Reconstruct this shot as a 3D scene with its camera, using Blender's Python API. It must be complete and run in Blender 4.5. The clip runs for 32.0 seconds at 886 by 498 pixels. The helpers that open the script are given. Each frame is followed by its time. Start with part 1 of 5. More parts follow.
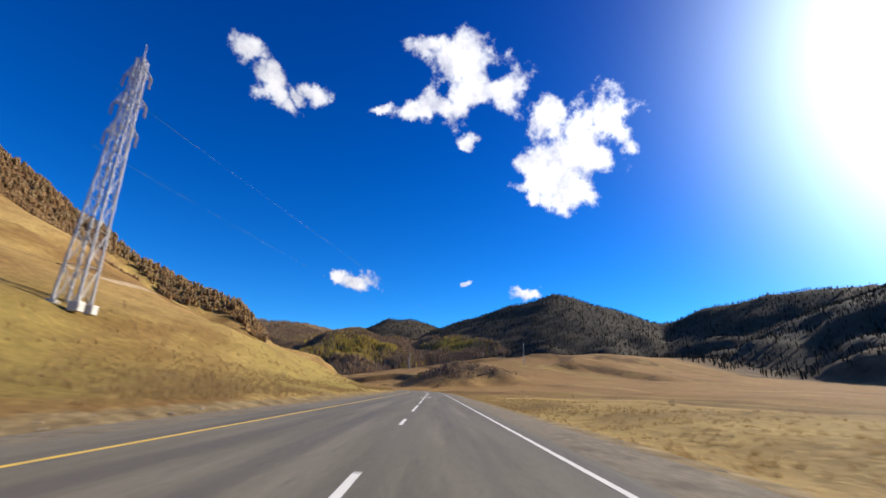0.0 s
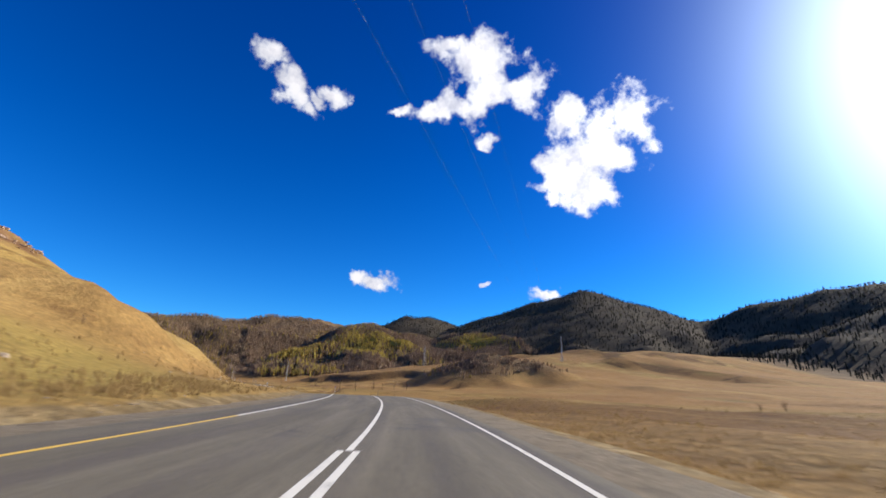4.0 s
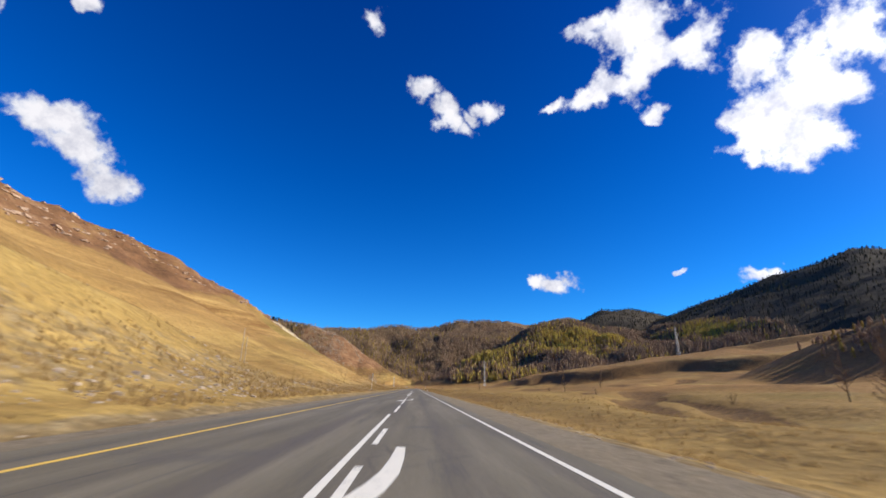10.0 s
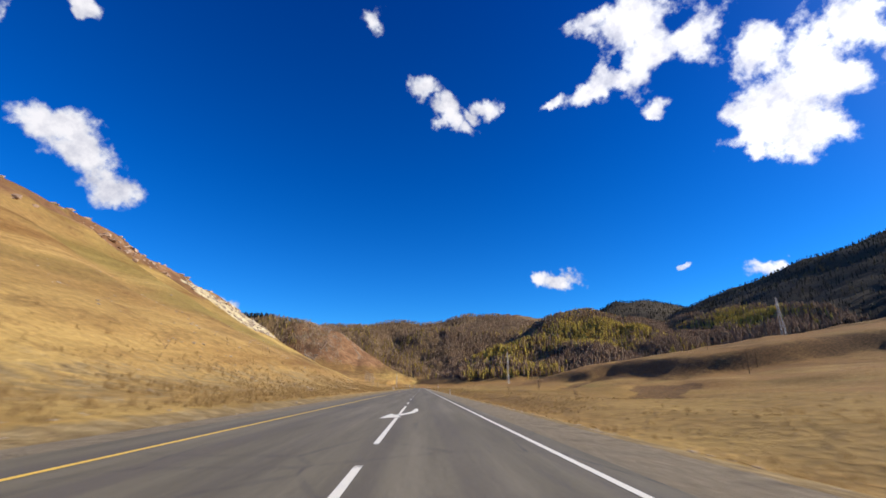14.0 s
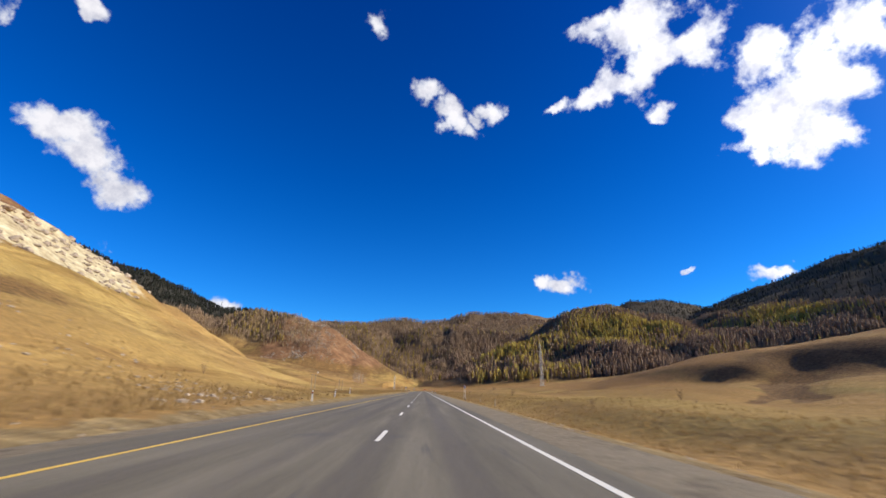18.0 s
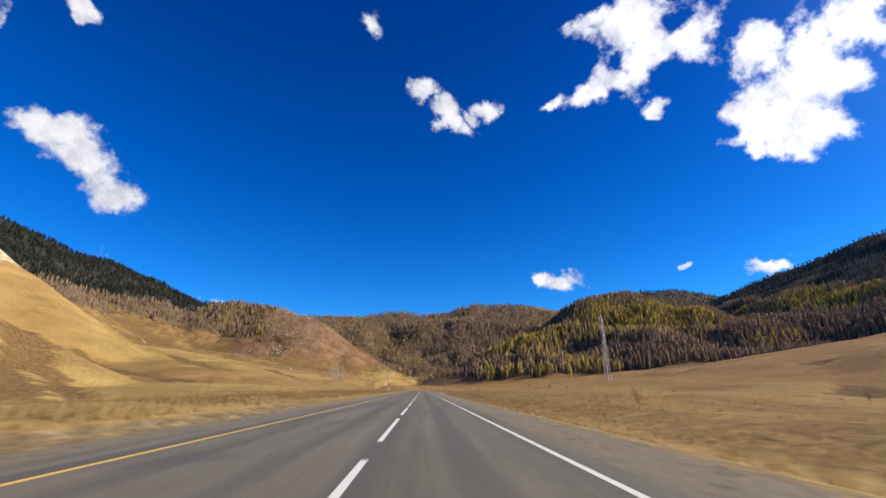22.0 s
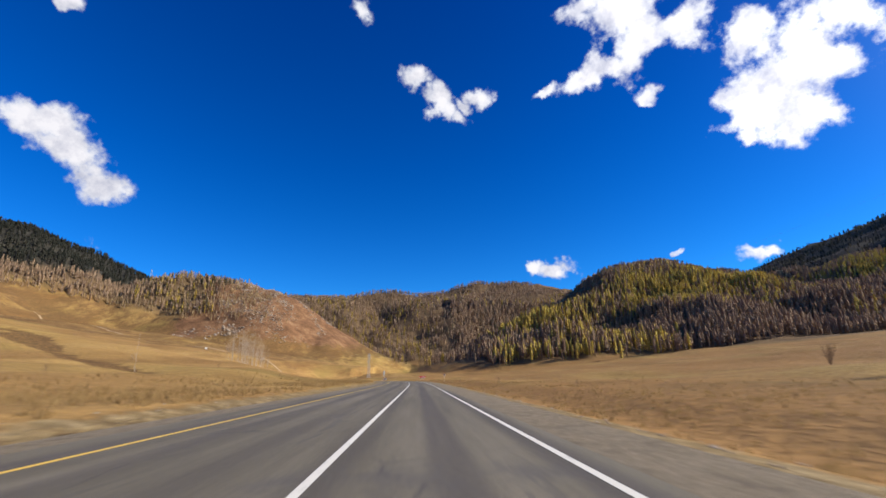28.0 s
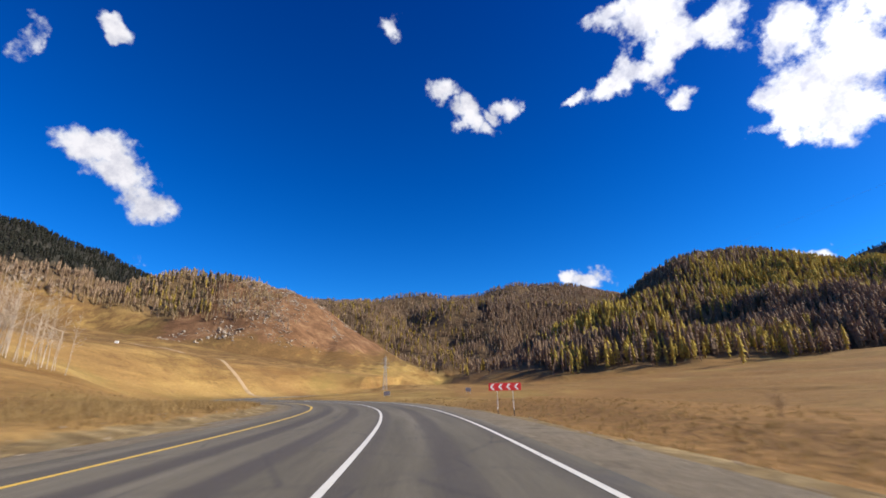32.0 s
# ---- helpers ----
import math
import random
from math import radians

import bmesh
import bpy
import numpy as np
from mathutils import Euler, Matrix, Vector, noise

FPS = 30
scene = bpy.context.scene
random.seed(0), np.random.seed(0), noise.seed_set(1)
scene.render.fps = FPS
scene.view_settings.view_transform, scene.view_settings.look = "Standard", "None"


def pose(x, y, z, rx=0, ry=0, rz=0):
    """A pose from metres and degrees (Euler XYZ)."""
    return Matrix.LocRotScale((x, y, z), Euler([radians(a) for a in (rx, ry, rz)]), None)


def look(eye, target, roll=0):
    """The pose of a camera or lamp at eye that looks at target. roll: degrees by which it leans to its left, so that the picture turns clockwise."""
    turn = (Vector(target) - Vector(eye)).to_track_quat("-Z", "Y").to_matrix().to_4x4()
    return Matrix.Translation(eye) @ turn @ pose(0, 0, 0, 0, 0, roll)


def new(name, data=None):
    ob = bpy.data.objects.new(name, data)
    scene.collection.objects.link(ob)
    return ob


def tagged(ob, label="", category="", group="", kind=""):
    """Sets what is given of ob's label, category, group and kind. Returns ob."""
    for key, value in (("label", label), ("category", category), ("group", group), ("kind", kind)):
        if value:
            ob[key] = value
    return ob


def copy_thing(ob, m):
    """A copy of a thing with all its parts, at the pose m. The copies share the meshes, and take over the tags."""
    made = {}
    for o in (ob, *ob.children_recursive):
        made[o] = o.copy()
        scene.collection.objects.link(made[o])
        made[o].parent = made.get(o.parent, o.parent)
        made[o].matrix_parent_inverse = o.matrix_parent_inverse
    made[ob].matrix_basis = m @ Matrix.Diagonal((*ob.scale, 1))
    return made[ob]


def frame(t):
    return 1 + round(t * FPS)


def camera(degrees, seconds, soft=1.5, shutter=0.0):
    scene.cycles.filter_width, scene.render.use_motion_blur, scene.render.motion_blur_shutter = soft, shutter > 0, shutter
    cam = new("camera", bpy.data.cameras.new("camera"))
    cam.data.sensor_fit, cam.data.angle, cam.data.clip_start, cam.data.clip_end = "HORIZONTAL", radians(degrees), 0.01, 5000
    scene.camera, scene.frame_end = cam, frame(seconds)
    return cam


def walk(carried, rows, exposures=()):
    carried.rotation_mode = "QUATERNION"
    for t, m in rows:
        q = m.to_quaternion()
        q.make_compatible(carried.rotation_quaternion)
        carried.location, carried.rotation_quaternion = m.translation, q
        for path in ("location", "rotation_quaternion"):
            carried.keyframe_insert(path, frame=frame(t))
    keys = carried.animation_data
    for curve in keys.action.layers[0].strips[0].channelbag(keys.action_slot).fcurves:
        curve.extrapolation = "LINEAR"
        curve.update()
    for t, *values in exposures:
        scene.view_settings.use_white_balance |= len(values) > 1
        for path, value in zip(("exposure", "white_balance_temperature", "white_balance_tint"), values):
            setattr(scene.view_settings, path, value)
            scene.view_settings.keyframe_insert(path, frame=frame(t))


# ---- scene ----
cam = camera(91.0, 32.0, soft=1.6, shutter=0.3)
# time, x, y, turn to the left, tilt, lean; the car's camera stands 1.25 m over the road
PATH = (
    (0.0, -89.06, -276.84, -29.97, 17.76, -1.78),
    (0.5, -80.90, -262.50, -30.92, 16.79, -1.53),
    (1.0, -72.75, -248.15, -30.81, 17.63, -1.42),
    (1.5, -64.81, -233.69, -30.27, 18.07, -1.53),
    (2.0, -56.88, -219.22, -30.75, 18.71, -1.46),
    (2.5, -48.94, -204.75, -30.90, 18.18, -1.43),
    (3.0, -41.11, -190.23, -30.43, 18.04, -1.77),
    (3.5, -33.42, -175.62, -29.61, 17.91, -2.11),
    (4.0, -26.09, -160.83, -27.62, 17.77, -2.45),
    (4.5, -19.52, -145.68, -24.29, 17.63, -2.79),
    (5.0, -13.77, -130.23, -22.02, 16.47, -2.83),
    (5.5, -8.75, -114.52, -19.72, 15.61, -3.21),
    (6.0, -4.85, -98.53, -14.38, 15.73, -3.11),
    (6.5, -2.10, -82.33, -6.21, 15.92, -2.08),
    (7.0, -0.56, -65.95, -2.87, 15.86, -1.92),
    (7.5, 0.26, -49.48, -3.18, 15.73, -1.10),
    (8.0, 0.81, -32.99, -3.17, 16.22, -0.72),
    (8.5, 1.08, -16.50, -2.55, 16.40, -0.89),
    (9.0, 1.07, 0.00, -2.10, 16.64, -0.50),
    (9.5, 1.06, 16.50, -3.09, 17.34, -0.68),
    (10.0, 1.05, 33.00, -3.49, 17.74, -0.74),
    (10.5, 1.04, 49.50, -3.32, 17.13, 0.86),
    (11.0, 1.04, 66.00, -3.04, 17.20, 0.31),
    (11.5, 1.03, 82.50, -1.95, 16.67, -0.33),
    (12.0, 1.02, 99.00, -2.35, 17.03, -0.29),
    (12.5, 1.01, 115.50, -2.66, 17.24, -0.50),
    (13.0, 1.00, 132.00, -2.79, 17.59, -0.13),
    (13.5, 1.01, 148.50, -2.85, 17.90, -0.51),
    (14.0, 1.02, 165.00, -2.78, 17.59, 0.21),
    (14.5, 1.04, 181.50, -2.58, 17.22, 1.00),
    (15.0, 1.05, 198.00, -2.63, 17.46, 0.77),
    (15.5, 1.06, 214.50, -2.69, 17.69, 0.55),
    (16.0, 1.08, 231.00, -2.74, 17.93, 0.33),
    (16.5, 1.09, 247.50, -2.80, 18.16, 0.11),
    (17.0, 1.10, 264.00, -2.86, 18.01, 0.31),
    (17.5, 1.12, 280.50, -2.67, 18.12, 0.25),
    (18.0, 1.15, 297.00, -2.52, 17.97, -0.27),
    (18.5, 1.13, 313.50, -2.65, 18.20, 0.28),
    (19.0, 1.11, 330.00, -2.65, 18.16, 0.25),
    (19.5, 1.10, 346.50, -2.60, 17.67, 0.39),
    (20.0, 1.08, 363.00, -2.74, 18.01, 0.86),
    (20.5, 1.08, 379.50, -2.69, 18.13, 0.62),
    (21.0, 1.08, 396.00, -2.81, 17.45, 0.74),
    (21.5, 1.08, 412.50, -2.82, 17.72, 0.77),
    (22.0, 1.08, 429.00, -2.54, 17.81, 0.63),
    (22.5, 1.08, 445.50, -2.31, 17.56, 0.79),
    (23.0, 1.08, 462.00, -2.54, 17.52, 0.50),
    (23.5, 1.22, 478.50, -2.90, 17.16, 0.16),
    (24.0, 1.35, 495.00, -3.18, 17.36, 0.12),
    (24.5, 1.50, 511.50, -3.36, 17.23, 0.88),
    (25.0, 1.64, 528.00, -2.92, 16.41, 1.31),
    (25.5, 1.60, 544.50, -2.68, 17.28, 0.93),
    (26.0, 1.56, 561.00, -2.82, 17.12, 1.02),
    (26.5, 1.52, 577.50, -2.95, 16.97, 1.12),
    (27.0, 1.49, 594.00, -3.09, 16.81, 1.22),
    (27.5, 1.45, 610.50, -3.22, 16.66, 1.31),
    (28.0, 1.41, 627.00, -3.15, 16.35, 1.38),
    (28.5, 1.48, 643.50, -3.09, 16.86, 1.44),
    (29.0, 1.55, 660.00, -3.16, 17.40, 1.45),
    (29.5, 1.63, 676.50, -3.06, 17.89, 1.43),
    (30.0, 1.66, 693.01, -2.44, 17.96, 1.39),
    (30.5, 1.42, 709.52, -1.74, 17.99, 1.39),
    (31.0, 1.02, 726.03, -1.82, 18.05, 1.34),
    (31.5, 0.36, 742.55, -0.72, 17.47, 1.31),
    (32.0, -0.62, 759.05, 1.03, 17.96, 1.28),
)


def rise(s):
    """Height of the road: it drops some metres over a crest before the first bend."""
    u = min(1.0, max(0.0, (s - 190.0) / 55.0))
    return 2.6 * (1 - u * u * (3 - 2 * u))


walk(cam, [(t, pose(x, y, 1.25 + rise(33.0 * t), 90 + tilt, lean, turn)) for t, x, y, turn, tilt, lean in PATH])

# ---- sky, sun and exposure ----
SUN_AZ, SUN_EL = 96.0, 27.5          # degrees clockwise from +y, and above the horizon


def heading(az, el):
    a, e = radians(az), radians(el)
    return Vector((math.sin(a) * math.cos(e), math.cos(a) * math.cos(e), math.sin(e)))


world = bpy.data.worlds.new("sky")
scene.world = world
world.use_nodes = True
wt = world.node_tree
wt.nodes.clear()


def wmath(op, a, b=None, c=None, clamp=False):
    n = wt.nodes.new("ShaderNodeMath")
    n.operation, n.use_clamp = op, clamp
    for i, v in enumerate((a, b, c)):
        if v is None:
            continue
        if isinstance(v, (int, float)):
            n.inputs[i].default_value = v
        else:
            wt.links.new(v, n.inputs[i])
    return n.outputs[0]


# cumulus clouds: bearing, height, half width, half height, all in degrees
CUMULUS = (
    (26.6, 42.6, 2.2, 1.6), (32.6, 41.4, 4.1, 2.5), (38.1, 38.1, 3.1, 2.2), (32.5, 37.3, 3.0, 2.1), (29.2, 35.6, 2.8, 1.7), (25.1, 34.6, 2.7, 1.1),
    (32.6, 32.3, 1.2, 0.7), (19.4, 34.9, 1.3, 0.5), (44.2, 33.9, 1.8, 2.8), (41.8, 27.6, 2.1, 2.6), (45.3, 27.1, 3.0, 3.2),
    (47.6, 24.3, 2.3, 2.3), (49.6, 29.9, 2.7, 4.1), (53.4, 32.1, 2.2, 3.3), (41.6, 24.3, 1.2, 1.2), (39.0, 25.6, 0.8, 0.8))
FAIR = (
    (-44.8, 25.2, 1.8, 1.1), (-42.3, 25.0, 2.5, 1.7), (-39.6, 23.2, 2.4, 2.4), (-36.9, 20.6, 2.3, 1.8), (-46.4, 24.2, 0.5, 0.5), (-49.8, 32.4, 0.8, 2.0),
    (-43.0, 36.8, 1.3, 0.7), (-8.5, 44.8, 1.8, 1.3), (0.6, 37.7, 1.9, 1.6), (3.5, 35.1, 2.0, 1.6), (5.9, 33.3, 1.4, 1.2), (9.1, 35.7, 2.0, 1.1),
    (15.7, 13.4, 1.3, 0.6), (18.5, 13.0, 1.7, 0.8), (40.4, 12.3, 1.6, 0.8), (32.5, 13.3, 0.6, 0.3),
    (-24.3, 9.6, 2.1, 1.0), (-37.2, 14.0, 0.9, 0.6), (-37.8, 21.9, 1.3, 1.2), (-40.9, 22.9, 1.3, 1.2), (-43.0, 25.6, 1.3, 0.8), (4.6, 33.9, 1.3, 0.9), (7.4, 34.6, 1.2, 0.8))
coord = wt.nodes.new("ShaderNodeTexCoord")
way = wt.nodes.new("ShaderNodeVectorMath")
way.operation = "NORMALIZE"
wt.links.new(coord.outputs["Generated"], way.inputs[0])


def wnoise(scale, detail, rough=0.55, lac=2.1):
    n = wt.nodes.new("ShaderNodeTexNoise")
    n.inputs["Scale"].default_value, n.inputs["Detail"].default_value = scale, detail
    n.inputs["Roughness"].default_value, n.inputs["Lacunarity"].default_value = rough, lac
    wt.links.new(way.outputs[0], n.inputs["Vector"])
    return n


bend = wnoise(9.0, 4.0)
shift = wt.nodes.new("ShaderNodeVectorMath")
shift.operation = "MULTIPLY_ADD"
wt.links.new(bend.outputs["Color"], shift.inputs[0])
shift.inputs[1].default_value = (0.1, 0.1, 0.1)
wt.links.new(way.outputs[0], shift.inputs[2])
centred = wt.nodes.new("ShaderNodeVectorMath")
centred.operation = "SUBTRACT"
wt.links.new(shift.outputs[0], centred.inputs[0])
centred.inputs[1].default_value = (0.05, 0.05, 0.05)
body = None
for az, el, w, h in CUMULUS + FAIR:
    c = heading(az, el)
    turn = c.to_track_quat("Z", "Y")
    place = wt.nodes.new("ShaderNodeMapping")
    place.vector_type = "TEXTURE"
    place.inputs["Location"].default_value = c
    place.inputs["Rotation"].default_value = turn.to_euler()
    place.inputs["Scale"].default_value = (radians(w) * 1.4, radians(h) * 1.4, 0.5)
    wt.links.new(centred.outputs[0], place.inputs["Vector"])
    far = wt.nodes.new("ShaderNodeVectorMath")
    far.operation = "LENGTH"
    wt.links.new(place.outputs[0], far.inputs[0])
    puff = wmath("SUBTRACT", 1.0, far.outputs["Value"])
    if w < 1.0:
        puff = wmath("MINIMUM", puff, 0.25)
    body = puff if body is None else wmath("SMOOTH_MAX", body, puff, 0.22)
fluff = wnoise(15.0, 9.0, 0.56, 2.2)
thick = wmath("MULTIPLY_ADD", fluff.outputs["Fac"], 2.7, wmath("SUBTRACT", body, 1.56))
cover = wt.nodes.new("ShaderNodeMapRange")
cover.interpolation_type = "SMOOTHSTEP"
cover.inputs["From Min"].default_value, cover.inputs["From Max"].default_value = -0.1, 0.42
wt.links.new(thick, cover.inputs["Value"])
veil = wmath("MULTIPLY", cover.outputs[0], 0.97)
tone = wt.nodes.new("ShaderNodeValToRGB")
tone.color_ramp.elements[0].position, tone.color_ramp.elements[0].color = 0.0, (7.6, 8.2, 9.4, 1)
tone.color_ramp.elements[1].position, tone.color_ramp.elements[1].color = 0.6, (10.6, 10.4, 10.8, 1)
wt.links.new(thick, tone.inputs["Fac"])
shade = wnoise(19.0, 7.0, 0.58)
tone_mix = wt.nodes.new("ShaderNodeMix")
tone_mix.data_type = "RGBA"
tone_mix.inputs["B"].default_value = (5.6, 5.8, 7.0, 1)
wt.links.new(tone.outputs["Color"], tone_mix.inputs["A"])
wt.links.new(wmath("MULTIPLY", wmath("SUBTRACT", shade.outputs["Fac"], 0.44, clamp=True), 4.0, clamp=True), tone_mix.inputs["Factor"])

sky = wt.nodes.new("ShaderNodeTexSky")
sky.sky_type, sky.sun_disc = "NISHITA", False
sky.sun_elevation, sky.sun_rotation = radians(SUN_EL), radians(SUN_AZ)
sky.altitude, sky.air_density, sky.dust_density, sky.ozone_density = 1400, 1.0, 0.5, 4.0
rich = wt.nodes.new("ShaderNodeHueSaturation")
rich.inputs["Saturation"].default_value, rich.inputs["Value"].default_value = 1.35, 1.0
wt.links.new(sky.outputs[0], rich.inputs["Color"])
# bright haze round the sun
toward = wt.nodes.new("ShaderNodeVectorMath")
toward.operation = "DOT_PRODUCT"
wt.links.new(way.outputs[0], toward.inputs[0])
toward.inputs[1].default_value = heading(SUN_AZ, SUN_EL)
near_sun = wmath("MAXIMUM", toward.outputs["Value"], 0.0)
glow = wmath("ADD", wmath("MULTIPLY", wmath("POWER", near_sun, 24.0), 34.0), wmath("MULTIPLY", wmath("POWER", near_sun, 10.0), 1.2))
deep = wt.nodes.new("ShaderNodeVectorMath")
deep.operation = "MULTIPLY"
wt.links.new(rich.outputs[0], deep.inputs[0])
up = wt.nodes.new("ShaderNodeSeparateXYZ")
wt.links.new(way.outputs[0], up.inputs[0])
tint = wt.nodes.new("ShaderNodeMix")
tint.data_type = "RGBA"
tint.inputs["A"].default_value, tint.inputs["B"].default_value = (0.52, 1.22, 1.62, 1), (0.11, 0.56, 1.13, 1)
wt.links.new(wmath("MULTIPLY", up.outputs["Z"], 1.3, clamp=True), tint.inputs["Factor"])
wt.links.new(tint.outputs["Result"], deep.inputs[1])
haze = wt.nodes.new("ShaderNodeVectorMath")
haze.operation = "MULTIPLY_ADD"
wt.links.new(glow, haze.inputs[0])
haze.inputs[1].default_value = (0.86, 1.0, 1.03)
wt.links.new(deep.outputs[0], haze.inputs[2])
above = wt.nodes.new("ShaderNodeMix")
above.data_type = "RGBA"
wt.links.new(veil, above.inputs["Factor"])
wt.links.new(haze.outputs[0], above.inputs["A"])
lit = wt.nodes.new("ShaderNodeVectorMath")
lit.operation = "SCALE"
wt.links.new(tone_mix.outputs["Result"], lit.inputs[0])
wt.links.new(wmath("MULTIPLY_ADD", wmath("POWER", near_sun, 2.0), 0.62, 0.76), lit.inputs["Scale"])
wt.links.new(lit.outputs[0], above.inputs["B"])
back = wt.nodes.new("ShaderNodeBackground")
back.inputs["Strength"].default_value = 0.083
wt.links.new(above.outputs["Result"], back.inputs["Color"])
wout = wt.nodes.new("ShaderNodeOutputWorld")
wt.links.new(back.outputs[0], wout.inputs["Surface"])

sun_data = bpy.data.lights.new("sun", "SUN")
sun_data.energy, sun_data.angle, sun_data.color = 5.0, radians(0.53), (1.0, 0.92, 0.8)
sun = new("sun", sun_data)
sun.matrix_world = look(heading(SUN_AZ, SUN_EL) * 300, (0, 0, 0))
scene.view_settings.exposure = 0.54


# ---- materials ----
class Mat:
    """A small wrapper that builds a node material."""

    def __init__(self, name, rough=0.85, metal=0.0, spec=0.3):
        self.m = bpy.data.materials.new(name)
        self.m.use_nodes = True
        self.t = self.m.node_tree
        self.b = self.t.nodes["Principled BSDF"]
        self.b.inputs["Roughness"].default_value = rough
        self.b.inputs["Metallic"].default_value = metal
        self.b.inputs["Specular IOR Level"].default_value = spec
        self.pos = None

    def link(self, a, b):
        self.t.links.new(a, b)

    def where(self, obj=False):
        if obj:
            return self.t.nodes.new("ShaderNodeTexCoord").outputs["Object"]
        if self.pos is None:
            self.pos = self.t.nodes.new("ShaderNodeNewGeometry").outputs["Position"]
        return self.pos

    def noise(self, scale, detail=4.0, rough=0.55, stretch=None, obj=False):
        n = self.t.nodes.new("ShaderNodeTexNoise")
        n.inputs["Scale"].default_value, n.inputs["Detail"].default_value, n.inputs["Roughness"].default_value = scale, detail, rough
        v = self.where(obj)
        if stretch:
            mp = self.t.nodes.new("ShaderNodeMapping")
            mp.inputs["Scale"].default_value = stretch
            self.link(v, mp.inputs["Vector"])
            v = mp.outputs[0]
        self.link(v, n.inputs["Vector"])
        return n.outputs["Fac"]

    def ramp(self, fac, *stops):
        r = self.t.nodes.new("ShaderNodeValToRGB")
        while len(r.color_ramp.elements) < len(stops):
            r.color_ramp.elements.new(0.5)
        for e, (p, c) in zip(r.color_ramp.elements, stops):
            e.position, e.color = p, (*c, 1) if len(c) == 3 else c
        self.link(fac, r.inputs["Fac"])
        return r.outputs["Color"]

    def steps(self, fac, lo, hi):
        n = self.t.nodes.new("ShaderNodeMapRange")
        n.interpolation_type = "SMOOTHSTEP"
        n.inputs["From Min"].default_value, n.inputs["From Max"].default_value = lo, hi
        self.link(fac, n.inputs["Value"])
        return n.outputs[0]

    def math(self, op, a, b):
        n = self.t.nodes.new("ShaderNodeMath")
        n.operation = op
        for i, v in enumerate((a, b)):
            if isinstance(v, (int, float)):
                n.inputs[i].default_value = v
            else:
                self.link(v, n.inputs[i])
        return n.outputs[0]

    def mix(self, fac, a, b, blend="MIX"):
        n = self.t.nodes.new("ShaderNodeMix")
        n.data_type, n.blend_type = "RGBA", blend
        for key, v in (("Factor", fac), ("A", a), ("B", b)):
            if isinstance(v, (int, float)):
                n.inputs[key].default_value = v
            elif isinstance(v, tuple):
                n.inputs[key].default_value = (*v, 1) if len(v) == 3 else v
            else:
                self.link(v, n.inputs[key])
        return n.outputs["Result"]

    def attr(self, name):
        n = self.t.nodes.new("ShaderNodeAttribute")
        n.attribute_name = name
        return n.outputs["Fac"]

    def colour(self, c):
        if isinstance(c, tuple):
            self.b.inputs["Base Color"].default_value = (*c, 1)
        else:
            self.link(c, self.b.inputs["Base Color"])
        return self

    def bump(self, fac, strength, dist):
        n = self.t.nodes.new("ShaderNodeBump")
        n.inputs["Strength"].default_value, n.inputs["Distance"].default_value = strength, dist
        self.link(fac, n.inputs["Height"])
        self.link(n.outputs[0], self.b.inputs["Normal"])
        return self


def painted(name, c, rough=0.5, dirt=(0.25, 0.2, 0.14), amount=0.5, metal=0.0):
    m = Mat(name, rough, metal)
    f = m.steps(m.noise(7.0, 6.0, 0.65, obj=True), 0.45, 0.8)
    m.colour(m.mix(m.math("MULTIPLY", f, amount), m.mix(m.noise(40.0, 2.0, obj=True), tuple(v * 0.88 for v in c), c), dirt))
    m.bump(m.noise(60.0, 3.0, obj=True), 0.15, 0.004)
    return m.m


